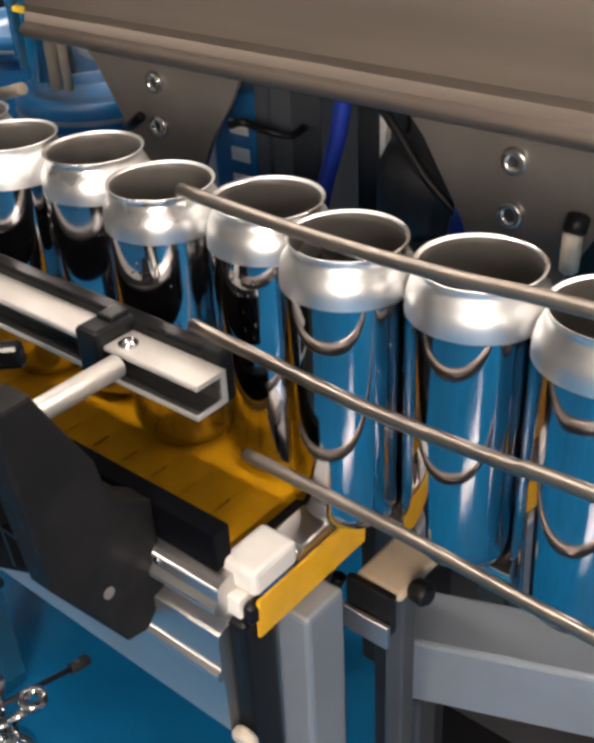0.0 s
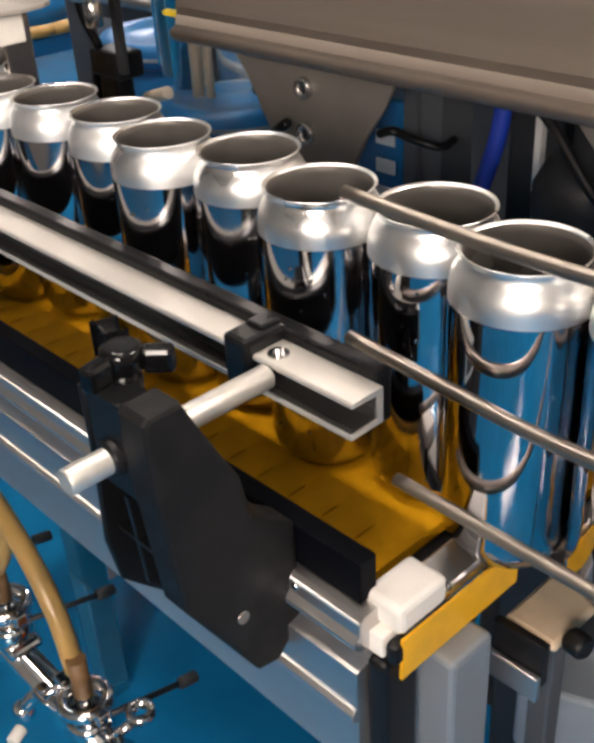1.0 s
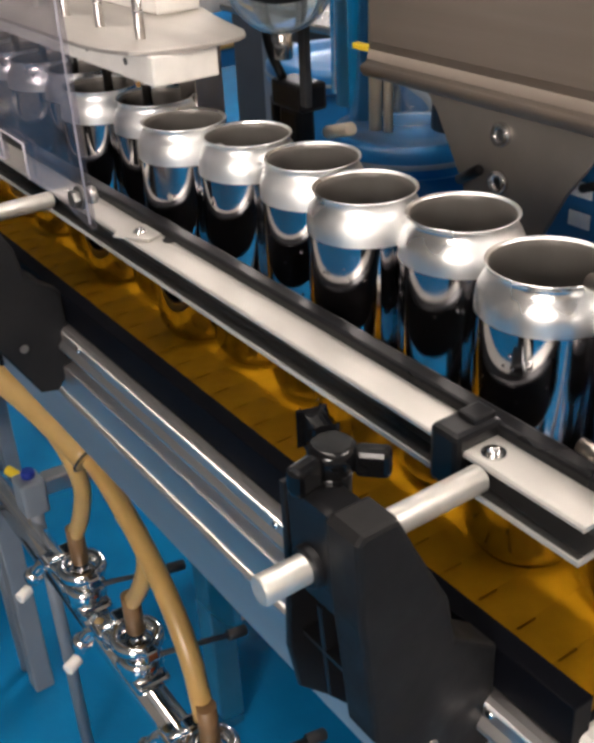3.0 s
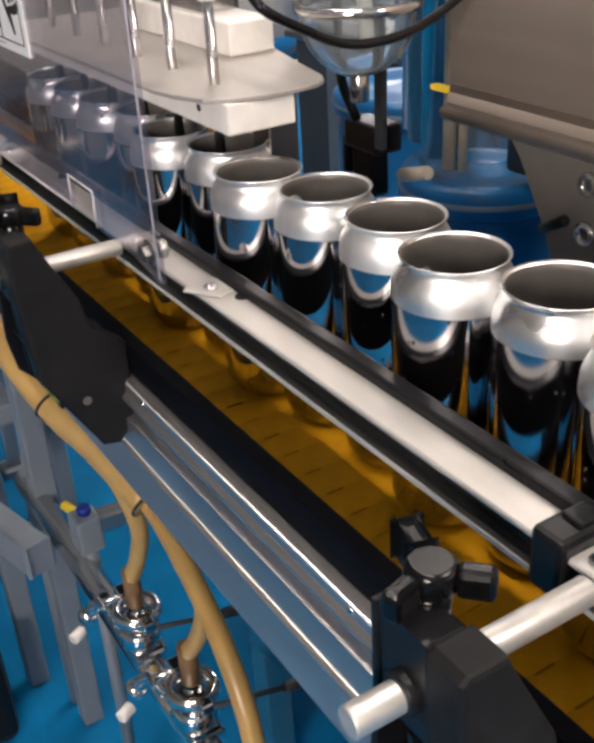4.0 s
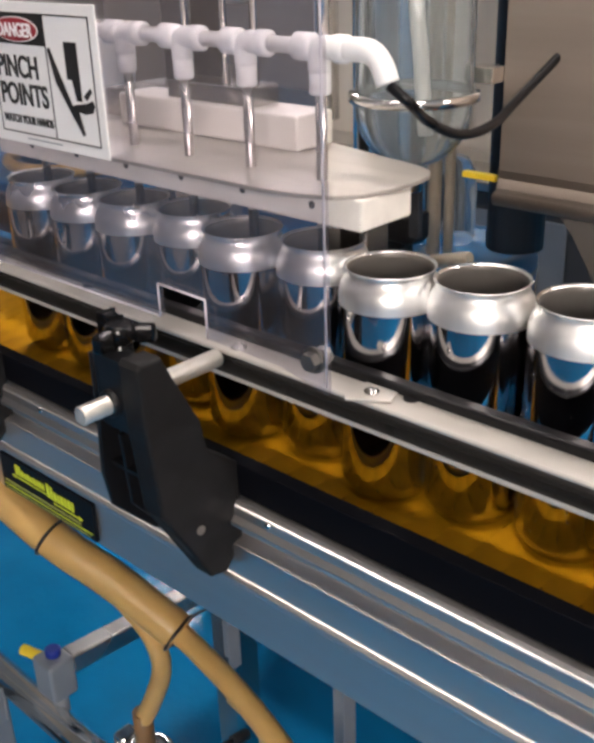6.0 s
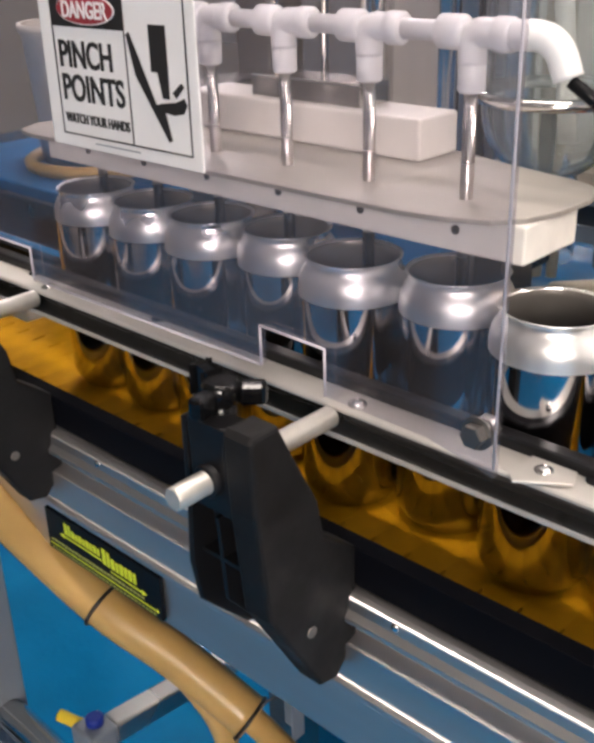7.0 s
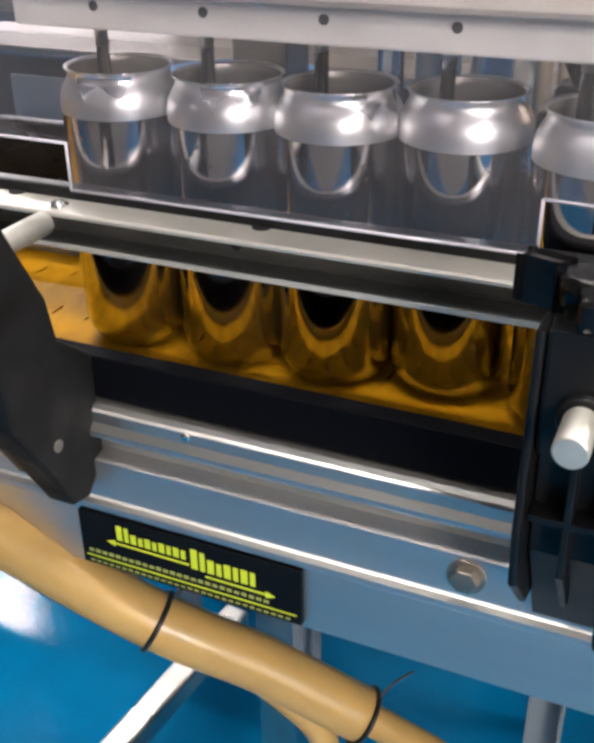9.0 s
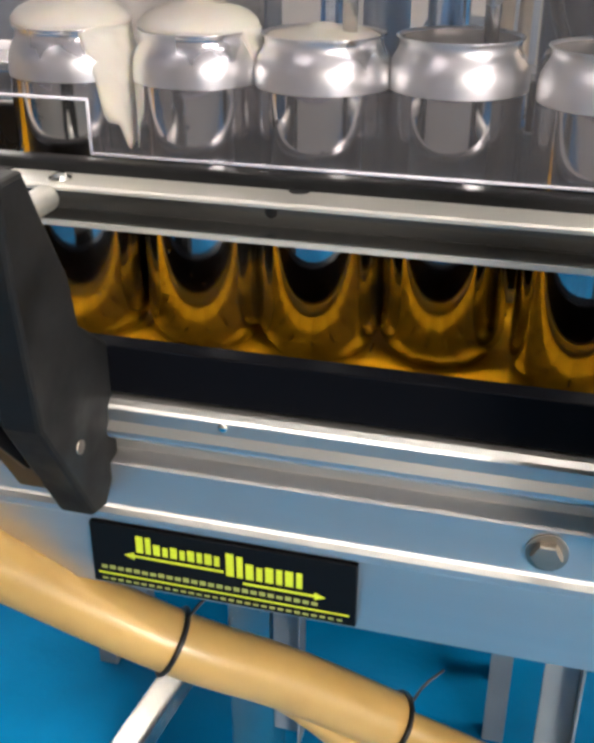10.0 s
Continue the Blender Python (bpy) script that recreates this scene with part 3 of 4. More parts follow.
edge_strip([(-1.15, 1.012), (-0.7395, 1.012), (-0.7395, 1.0345), (-0.6675, 1.0345), (-0.6675, 1.012), (-0.4475, 1.0125), (-0.4475, 1.0355), (-0.4015, 1.0345), (-0.4015, 1.008)])
edge_strip([(-0.3, 1.004), (-0.3, 1.36)])
for x in (-0.309, -0.96):
    b = hexbolt(B(), (x, SY - 0.002, 1.0195), 0.006, 0.007)
    part("guard_bolt", b, M_DULLMETAL, guard, "dark steel fixing bolt")
    part("lock_nut", cyl(B(), (x, SY + 0.0025, 1.0195), (x, SY + 0.008, 1.0195), 0.006, 6), M_STEEL, guard)
    b = prism(B(), [(x + 0.006, -0.08), (x + 0.011, -0.085), (x + 0.034, -0.07), (x + 0.03, -0.0585), (x + 0.006, -0.0585)], 0.9912, 0.9928, "z", 0.0004)
    part("fixing_tab", b, M_RAIL, guard, "flat aluminium fixing tab")
    part("tab_screw", hexbolt(B(), (x + 0.018, -0.0685, 0.9929), 0.0036, axis="z"), M_CHROME, guard)

sign = thing("warning_sign", "white danger sign about pinch points, on the clear guard", "sign")
SX0, SX1, SZ0, SZ1 = -0.6175, -0.4825, 1.112, 1.207
YS = SY - 0.0025
part("board", box(B(), SX0, SX1, YS - 0.0012, YS, SZ0, SZ1, 0.0003), M_SIGN, sign)
YF = YS - 0.0013


def flat(name, pts, material, parent, y=YF, d=0.0004):
    return part(name, prism(B(), pts, y - d, y, "y"), material, parent)


def rect(x0, x1, z0, z1):
    return [(x0, z0), (x1, z0), (x1, z1), (x0, z1)]


bx0, bx1, bz0, bz1, bm_ = -0.6055, -0.4895, 1.1192, 1.2, -0.539
for r_ in (rect(bx0, bx1, bz0, bz0 + 0.0009), rect(bx0, bx1, bz1 - 0.0009, bz1), rect(bx0, bx0 + 0.0009, bz0 + 0.0009, bz1 - 0.0009), rect(bx1 - 0.0009, bx1, bz0 + 0.0009, bz1 - 0.0009),
           rect(bm_ - 0.0004, bm_ + 0.0004, bz0 + 0.0009, 1.1795)):
    flat("border", r_, M_INK, sign)
flat("header", rect(bx0 + 0.0009, bm_ + 0.0004, 1.1797, bz1 - 0.0009), M_INK, sign)
ell = lambda cx, cz, a, c: [(cx + a * math.cos(2 * math.pi * k / 36), cz + c * math.sin(2 * math.pi * k / 36)) for k in range(36)]
flat("oval_ring", ell(-0.5715, 1.1893, 0.0265, 0.0082), M_SIGN, sign, YF - 0.0005)
flat("oval", ell(-0.5715, 1.1893, 0.0257, 0.0075), M_RED, sign, YF - 0.001)
up = lambda x, z, d=0.0: Matrix.Translation((x, YF - 0.0002 - d, z)) @ Matrix.Rotation(math.pi / 2, 4, "X")
text_mesh("DANGER", 0.0125, M_SIGN, "lettering", sign, up(-0.5715, 1.1848, 0.0013), "CENTER", 0.82)
text_mesh("PINCH", 0.0205, M_INK, "lettering", sign, up(-0.6015, 1.158), "LEFT", 0.83)
text_mesh("POINTS", 0.0205, M_INK, "lettering", sign, up(-0.6015, 1.1395), "LEFT", 0.83)
text_mesh("WATCH YOUR HANDS", 0.0078, M_INK, "lettering", sign, up(-0.6015, 1.1265), "LEFT", 0.74)
flat("wedge", [(-0.5375, 1.178), (-0.535, 1.1795), (-0.5165, 1.144), (-0.5105, 1.144), (-0.5055, 1.126), (-0.508, 1.125), (-0.532, 1.1575)], M_INK, sign)
flat("post_mark", rect(-0.5185, -0.505, 1.1605, 1.184), M_INK, sign)
flat("press_mark", [(-0.5135, 1.1605), (-0.505, 1.1605), (-0.505, 1.1475), (-0.5105, 1.1475)], M_INK, sign)
flat("blob_mark", [(-0.514, 1.1445), (-0.5, 1.1465), (-0.4935, 1.149), (-0.4915, 1.1455), (-0.4945, 1.141), (-0.502, 1.1395), (-0.5105, 1.1405)], M_INK, sign)
flat("blob_mark", [(-0.5025, 1.151), (-0.495, 1.1565), (-0.493, 1.1545), (-0.4995, 1.1485)], M_INK, sign)
flat("fine_print", rect(-0.575, -0.534, 1.1158, 1.1166), M_GREYST, sign)

# ---- filler head ----
head = thing("can_filler", "stainless filler plate on a white plastic block above the cans", "filling machine")
ZP = 1.095
PLATE = [(-0.735, -0.046), (-0.4, -0.045), (-0.375, -0.041), (-0.351, -0.032), (-0.339, -0.017), (-0.333, 0.004), (-0.332, 0.03), (-0.335, 0.047), (-0.342, 0.057), (-0.355, 0.064), (-0.40, 0.074), (-0.5, 0.1), (-0.76, 0.12), (-0.765, -0.02), (-0.755, -0.04)]
part("plate", prism(B(), PLATE, ZP - 0.003, ZP, "z", 0.0005), M_PLATE, head, "satin stainless plate")
part("block", box(B(), -0.75, -0.337, -0.022, 0.03, 1.071, ZP - 0.0032, 0.0015), M_WHITEPL, head, "white nylon block")
for k in range(6):
    part("block_screw", cyl(B(), (-0.378 - 0.064 * k, -0.0216, 1.083), (-0.378 - 0.064 * k, -0.0226, 1.083), 0.0026, 14), M_DARK, head)
part("upper_block", box(B(), -0.66, -0.452, 0.045, 0.085, ZP + 0.0002, 1.121, 0.002), M_WHITEPL, head, "white nylon block")
part("lift_bar", box(B(), -0.6, -0.503, 0.05, 0.08, 1.1212, 1.136, 0.001), M_STEEL, head)
for x in (-0.59, -0.545, -0.512):
    part("lift_rod", cyl(B(), (x, 0.065, 1.136), (x, 0.065, 1.5), 0.0028, 14), M_CHROME, head)
part("rear_bracket", box(B(), -0.40, -0.375, 0.03, 0.055, 0.98, ZP - 0.0032, 0.001), M_STEEL, head)
part("column", box(B(), -0.7, -0.66, 0.13, 0.17, 0.0, 1.5, 0.003), M_STEEL, head)
part("arm", box(B(), -0.7, -0.66, 0.06, 0.1295, 1.096, 1.12, 0.002), M_STEEL, head)

manifold = thing("filling_manifold", "row of steel filling tubes with white push-fit elbows", "filling tubes")
TX = [-0.3835, -0.4495, -0.5135, -0.578, -0.642, -0.7065]
for i, x in enumerate(TX):
    part("fill_tube", cyl(B(), (x, -0.0055, 1.03), (x, -0.0055, 1.152), 0.0036, 16), M_STEEL, manifold, "thin stainless tube")
    b = B()
    cyl(b, (x, -0.0055, 1.1495), (x, -0.0055, 1.166), 0.0072, 18, 0.0012)
    sweep(b, smooth_path([(x, -0.0055, 1.163), (x, -0.0055, 1.174), (x + 0.004, -0.0055, 1.178), (x + 0.014, -0.0055, 1.178)], 5), 0.0075, 16)
    cyl(b, (x + 0.0125, -0.0055, 1.178), (x + 0.0235, -0.0055, 1.178), 0.0086, 18, 0.0015)
    part("elbow", b, M_WHITEFIT, manifold, "white plastic elbow")
    if i:
        part("link_tube", cyl(B(), (x + 0.0235, -0.0055, 1.178), (x + 0.066, -0.0055, 1.178), 0.0052, 14), M_WHITEFIT, manifold)
    part("tee", cyl(B(), (x - 0.02, -0.0055, 1.1779), (x - 0.004, -0.0055, 1.1779), 0.0087, 18, 0.0015), M_WHITEFIT, manifold)
b = B()
sweep(b, smooth_path([(-0.361, -0.0055, 1.178), (-0.345, -0.0055, 1.178), (-0.336, -0.005, 1.172), (-0.331, -0.004, 1.16)], 6), 0.0074, 16)
part("end_elbow", b, M_WHITEFIT, manifold)
feed = single("feed_hose", sweep(B(), smooth_path([(-0.3295, -0.004, 1.159), (-0.317, 0, 1.149), (-0.327, 0.03, 1.134), (-0.329, 0.07, 1.118), (-0.332, 0.115, 1.117), (-0.339, 0.16, 1.128), (-0.329, 0.205, 1.158)], 8), 0.0034, 12),
              M_BLACK, "drooping black hose from the filling manifold", "hose")

# ---- foam ----


def foam(i, h, w, peak):
    """A plug of foam in the can with a soft dome and a neck climbing the tube."""
    b = B()
    prof = [(0.001, -0.03), (0.0258, -0.03), (0.0262, -0.006), (0.0268, -0.0005), (w, 0.0012), (w * 1.01, h * 0.18), (w * 0.97, h * 0.36), (w * 0.87, h * 0.58), (w * 0.7, h * 0.78), (w * 0.48, h * 0.92),
            (w * 0.3, h + peak * 0.15), (0.0062, h + peak * 0.45), (0.0048, h + peak), (0.001, h + peak)]
    lathe(b, prof, 40)
    for v in b.verts:
        if v.co.z > 0.001:
            v.co += Vector((noise.noise(v.co * 60), noise.noise(v.co * 60 + Vector((3, 1, 5))), noise.noise(v.co * 55 + Vector((8, 2, 1))))) * 0.0013
    x, y = CANS[i]
    ob = single("beer_foam", b, M_FOAM, "cream foam rising out of a filled can", "foam", "rising foam")
    ob.location = (x, y, 0.96)
    return ob


foams = [foam(0, 0.0135, 0.0298, 0.008), foam(1, 0.0125, 0.0292, 0.006), foam(2, 0.003, 0.0264, 0.003)]


def foam_streak(name, r, a0, a1, top, length, label, seed):
    """A sheet of foam that has slid down the outside of a can, ending in drips."""
    b = B()
    nu, nv = 18, 16
    rows = []
    for j in range(nv + 1):
        row = []
        for i in range(nu + 1):
            f, g = i / nu, j / nv
            reach = length * (0.35 + 0.65 * (0.5 + 0.5 * noise.noise(Vector((f * 3.1, seed, 0.5)))) * math.sin(math.pi * f) ** 0.5)
            a = a0 + (a1 - a0) * (f + (0.5 - f) * 0.35 * g)
            thick = (0.0008 + 0.0034 * math.sin(math.pi * f) * (1 - 0.55 * g)) * (0.8 + 0.5 * noise.noise(Vector((f * 7, g * 9, seed))))
            z = top - g * reach
            rad = (r if z < -0.022 else r - (z + 0.022) * 0.24) + (thick if 0 < f < 1 and 0 < g < 1 else 0.0)
            row.append(b.verts.new((rad * math.cos(a), rad * math.sin(a), z)))
        rows.append(row)
    for u, v in zip(rows, rows[1:]):
        for i in range(nu):
            b.faces.new((u[i], u[i + 1], v[i + 1], v[i])).smooth = True
    back = bmesh.ops.extrude_face_region(b, geom=b.faces[:])
    for v in back["geom"]:
        if isinstance(v, bmesh.types.BMVert):
            v.co = Vector((v.co.x * 0.965, v.co.y * 0.965, v.co.z))
    return single(name, b, M_FOAM, label, "foam")


run_foam = foam_streak("foam_run", 0.0334, -1.05, 0.35, 0.003, 0.085, "foam running down between two full cans", 2.0)
run_foam.location = (CANS[0][0], CANS[0][1], 0.96)
drip = foam_streak("foam_drip", 0.0334, -0.5, 0.35, 0.003, 0.03, "short foam run over the rim of a full can", 5.0)

# ---- name plate ----
plate = thing("name_plate", "black name plate with yellow-green print on the conveyor side", "label")
LY = -0.1097
LX0, LX1, LZ0, LZ1 = -0.6825, -0.5455, 0.7925, 0.829
part("board", box(B(), LX0, LX1, LY, LY + 0.0035, LZ0, LZ1, 0.0004), M_LABEL, plate)
LF = LY - 0.0002


def bars(x0, x1, z0, z1, n, material, seed, gap=0.25):
    rnd = random.Random(seed)
    w = (x1 - x0) / n
    for k in range(n):
        f = rnd.uniform(0.75, 1.0)
        flat("print_bar", rect(x0 + k * w, x0 + (k + 1 - gap) * w, z0, z0 + (z1 - z0) * f), material, plate, LF)


def wordmark(x0, x1, z0, z1, n, tall, seed):
    """A row of slim upright strokes, the first one taller."""
    rnd = random.Random(seed)
    w = (x1 - x0) / n
    for k in range(n):
        top = z1 + tall if k == 0 else z1
        xa = x0 + k * w
        flat("print_bar", rect(xa, xa + w * 0.4, z0, top), M_LIME, plate, LF)
        flat("print_bar", rect(xa + w * 0.55, xa + w * 0.85, z0, top - rnd.uniform(0, 0.001)), M_LIME, plate, LF)


wordmark(-0.6575, -0.6125, 0.8152, 0.8215, 5, 0.0035, 1)
wordmark(-0.6105, -0.5705, 0.8105, 0.8195, 4, 0.0045, 2)
flat("underline", rect(-0.659, -0.612, 0.8118, 0.813), M_LIME, plate, LF)
flat("underline", rect(-0.602, -0.566, 0.8068, 0.808), M_LIME, plate, LF)
flat("arrow_tip", [(-0.6645, 0.8124), (-0.659, 0.8146), (-0.659, 0.8102)], M_LIME, plate, LF)
flat("arrow_tip", [(-0.5605, 0.8074), (-0.566, 0.8096), (-0.566, 0.8052)], M_LIME, plate, LF)
bars(-0.6775, -0.563, 0.8018, 0.8042, 26, M_LIMED, 3, 0.3)
flat("line", rect(-0.6795, -0.5485, 0.7985, 0.7993), M_LIME, plate, LF)
bars(-0.6775, -0.5505, 0.7948, 0.7962, 30, M_LIMED, 4, 0.35)

# ---- hoses and valves under the conveyor ----
HOSE_R = 0.0115
hose = thing("amber_hose", "translucent amber rubber hose tied below the conveyor, with two branches", "hose")
MAIN = [(-1.25, -0.17, 1.02), (-1.0, -0.155, 0.93), (-0.85, -0.132, 0.856), (-0.734, -0.11, 0.79), (-0.65, -0.091, 0.742), (-0.592, -0.067, 0.707), (-0.53, -0.046, 0.667), (-0.448, -0.048, 0.642), (-0.376, -0.052, 0.602), (-0.332, -0.056, 0.556), (-0.308, -0.06, 0.5)]
part("thick_hose", sweep(B(), smooth_path(MAIN[:7], 8), 0.0178, 20), M_HOSE, hose)
part("main_hose", sweep(B(), smooth_path(MAIN[5:], 8), 0.0105, 18), M_HOSE, hose)
part("branch", sweep(B(), smooth_path([(-0.62, -0.074, 0.716), (-0.58, -0.062, 0.68), (-0.558, -0.056, 0.652), (-0.556, -0.052, 0.615), (-0.572, -0.054, 0.57), (-0.585, -0.06, 0.54)], 8), 0.0095, 16), M_HOSE, hose)
part("branch", sweep(B(), smooth_path([(-0.46, -0.048, 0.64), (-0.424, -0.05, 0.632), (-0.417, -0.05, 0.61), (-0.43, -0.055, 0.57), (-0.448, -0.06, 0.54)], 8), 0.009, 16), M_HOSE, hose)
for p, d, r in (((-0.65, -0.091, 0.742), (0.142, 0.043, -0.083), 0.0188), ((-0.532, -0.047, 0.668), (0.062, 0.021, -0.04), 0.0188)):
    d = Vector(d).normalized()
    b = B()
    a, c = frame_of(d)
    ring = [Vector(p) + (a * math.cos(u) + c * math.sin(u)) * r for u in np.linspace(0, 2 * math.pi, 25)]
    sweep(b, ring, 0.0016, 8)
    sweep(b, [ring[6], ring[6] + Vector((0.004, -0.004, 0.012))], 0.0012, 8)
    sweep(b, smooth_path([ring[18] + Vector((0, 0, 0)), ring[18] + Vector((0.006, 0.01, 0.006)), ring[18] + Vector((0.016, 0.018, 0.013))], 4), 0.001, 6)
    box(b, -0.003, 0.003, -0.0025, 0.0025, -0.002, 0.003, 0.0006, 1, Matrix.Translation(ring[6]))
    part("cable_tie", b, M_TIE, hose, "black cable tie")

VALVES = [(-0.585, -0.06, 0.5), (-0.448, -0.06, 0.5), (-0.303, -0.06, 0.47)]
header = thing("valve_manifold", "polished stainless pipe manifold with clamp valves and hose ends", "pipe manifold")
part("header_pipe", cyl(B(), (-0.99, -0.062, 0.44), (-0.2, -0.062, 0.415), 0.0175, 24), M_CHROME, header)
for x, y, z in VALVES:
    b = B()
    cyl(b, (x, y, z - 0.065), (x, y, z - 0.012), 0.0145, 20)
    cyl(b, (x, y, z - 0.014), (x, y, z + 0.012), 0.0085, 18)
    part("stub_pipe", b, M_CHROME, header)
    part("hose_end", cyl(B(), (x, y, z + 0.002), (x, y, z + 0.05), 0.0098, 18), M_HOSED, header, "dark stained hose end")
    ringb = B()
    lathe(ringb, [(0.017, -0.006), (0.026, -0.007), (0.0285, -0.003), (0.0285, 0.003), (0.026, 0.007), (0.017, 0.006), (0.017, -0.006)], 32, (x, y, z - 0.008))
    part("clamp_ring", ringb, M_CHROME, header, "bright clamp ring")
    b = B()
    box(b, x - 0.042, x - 0.024, y - 0.011, y + 0.011, z - 0.017, z + 0.002, 0.003)
    cyl(b, (x - 0.034, y - 0.028, z - 0.008), (x - 0.034, y + 0.02, z - 0.008), 0.0038, 12)
    box(b, x - 0.046, x - 0.022, y - 0.034, y - 0.027, z - 0.012, z - 0.004, 0.003)
    part("wing_nut", b, M_CHROME, header)
    part("clamp_hinge", box(B(), x + 0.024, x + 0.036, y - 0.008, y + 0.008, z - 0.015, z + 0.0, 0.003), M_CHROME, header)
    b = B()
    lathe(b, [(0.014, -0.012), (0.022, -0.012), (0.0235, -0.006), (0.0235, 0.006), (0.022, 0.012), (0.014, 0.012)], 28, (x, y, z - 0.042))
    part("lower_collar", b, M_CHROME, header)
    b = B()
    sweep(b, smooth_path([(x - 0.012, y - 0.012, z - 0.025), (x - 0.055, y - 0.022, z - 0.028), (x - 0.07, y - 0.034, z - 0.045)], 6), 0.008, 12)
    ball(b, (x - 0.073, y - 0.036, z - 0.052), 0.012)
    cyl(b, (x - 0.05, y - 0.02, z - 0.036), (x - 0.05, y - 0.02, z - 0.012), 0.0065, 14, 0.001)
    box(b, x - 0.028, x + 0.028, y - 0.02, y + 0.02, z - 0.064, z - 0.05, 0.005)
    part("valve_body", b, M_CHROME, header)
    part("drain_plug", cyl(B(), (x - 0.052, y - 0.05, z - 0.05), (x - 0.045, y - 0.066, z - 0.052), 0.007, 14, 0.001), M_WHITEPL, header)
    b = B()
    sweep(b, [Vector((x + 0.012, y + 0.004, z - 0.03)), Vector((x + 0.02, y + 0.1, z - 0.05))], 0.0032, 10)
    cyl(b, (x + 0.02, y + 0.095, z - 0.049), (x + 0.021, y + 0.117, z - 0.053), 0.0065, 14, 0.001)
    part("valve_lever", b, M_DARK, header, "dark lever with a bolt end")
b = B()
cyl(b, (-0.25, -0.066, 0.425), (-0.2, -0.085, 0.445), 0.024, 24, 0.002)
part("end_union", b, M_CHROME, header)
part("union_bore", cyl(B(), (-0.2005, -0.0848, 0.4448), (-0.198, -0.0858, 0.4459), 0.011, 20), M_BLACK, header)
b = B()
lathe(b, [(0.008, -0.005), (0.014, -0.005), (0.015, 0.0), (0.014, 0.005), (0.008, 0.005), (0.008, -0.005)], 24, (-0.252, -0.03, 0.46))
part("eye_nut", b, M_CHROME, header)
part("eye_stem", cyl(B(), (-0.252, -0.042, 0.455), (-0.27, -0.06, 0.43), 0.005, 12), M_CHROME, header)
part("pipe_stand", cyl(B(), (-0.98, -0.062, 0.0), (-0.98, -0.062, 0.46), 0.01, 14), M_GREYST, header)
air = thing("air_regulator", "grey air regulator with a blue cap and a yellow fitting", "regulator")
part("body", box(B(), -0.776, -0.74, -0.068, -0.035, 0.465, 0.515, 0.004), M_GREYST, air)
part("cap", cyl(B(), (-0.758, -0.05, 0.515), (-0.758, -0.05, 0.526), 0.009, 18, 0.002), M_DKBLUE, air)
part("fitting", cyl(B(), (-0.776, -0.05, 0.5), (-0.805, -0.062, 0.506), 0.0065, 14, 0.001), M_YELTAG, air)
b = B()
box(b, 0, 0.2, -0.012, 0.012, -0.012, 0.012, 0.003, 2, pose(-0.757, -0.034, 0.498, 0, 0, 84))
part("arm", b, M_STEEL, air)
part("stand", cyl(B(), (-0.758, -0.05, 0.0), (-0.758, -0.05, 0.465), 0.009, 12), M_GREYST, air)

# ---- stand at the side ----
cart = thing("steel_stand", "pale grey square-tube steel stand on the floor", "stand")
for x, y in ((-0.93, -0.055), (-1.06, -0.1), (-1.5, -0.055), (-1.5, 0.12)):
    part("leg", box(B(), x - 0.016, x + 0.016, y - 0.016, y + 0.016, 0, 0.7, 0.003), M_GREYST, cart)
for z in (0.3, 0.56):
    part("crossbar", box(B(), -1.0435, -0.9465, -0.09, -0.06, z, z + 0.03, 0.003), M_GREYST, cart)
    part("crossbar", box(B(), -1.4835, -1.0765, -0.11, -0.08, z, z + 0.03, 0.003), M_GREYST, cart)
beam = single("pale_beam", box(B(), 0, 0.45, -0.018, 0.018, -0.02, 0.02, 0.004, 2, pose(-0.83, -0.1, 0.42, 0, 0, 194)), M_GREYST, "pale grey square steel beam beside the manifold", "beam")
foot = single("black_base", box(B(), -1.45, -0.95, -0.42, -0.16, 0.0, 0.2, 0.02), M_BLACK, "low black plastic machine base on the floor", "base")

# ---- machine behind the cans ----
hood = thing("steel_hood", "brushed brownish stainless machine hood with a rolled lower edge", "machine hood")
HY, HZ = 0.186, 1.036
lip = [(HY + 0.01 - 0.008 * (1 - math.cos(u)) ** 1.4, HZ + 0.03 - 0.019 * math.sin(u)) for u in np.linspace(0.1, math.pi / 2, 8)] + [(HY + 0.008 - 0.008 * math.cos(u), HZ + 0.008 - 0.008 * math.sin(u)) for u in np.linspace(-0.15, math.pi / 2, 9)]
prof = [(HY + 0.01, 1.3)] + lip + [(0.5, HZ), (0.5, HZ + 0.003), (HY + 0.012, HZ + 0.003), (HY + 0.006, HZ + 0.0105), (HY + 0.013, HZ + 0.032), (HY + 0.013, 1.3)]
b = prism(B(), prof, -0.374, 1.4)
for f in b.faces:
    f.smooth = abs(f.normal.x) < 0.5 and f.calc_area() < 0.05
part("shell", b, M_HOOD, hood, "brushed shell with a slanted lower lip")
part("end_panel", prism(B(), [(HY + 0.0135, 1.3), (HY + 0.0135, HZ + 0.032), (HY + 0.007, HZ + 0.0105), (HY + 0.0125, HZ + 0.004), (0.5, HZ + 0.004), (0.5, 1.3)], -0.374, -0.371), M_HOOD, hood)


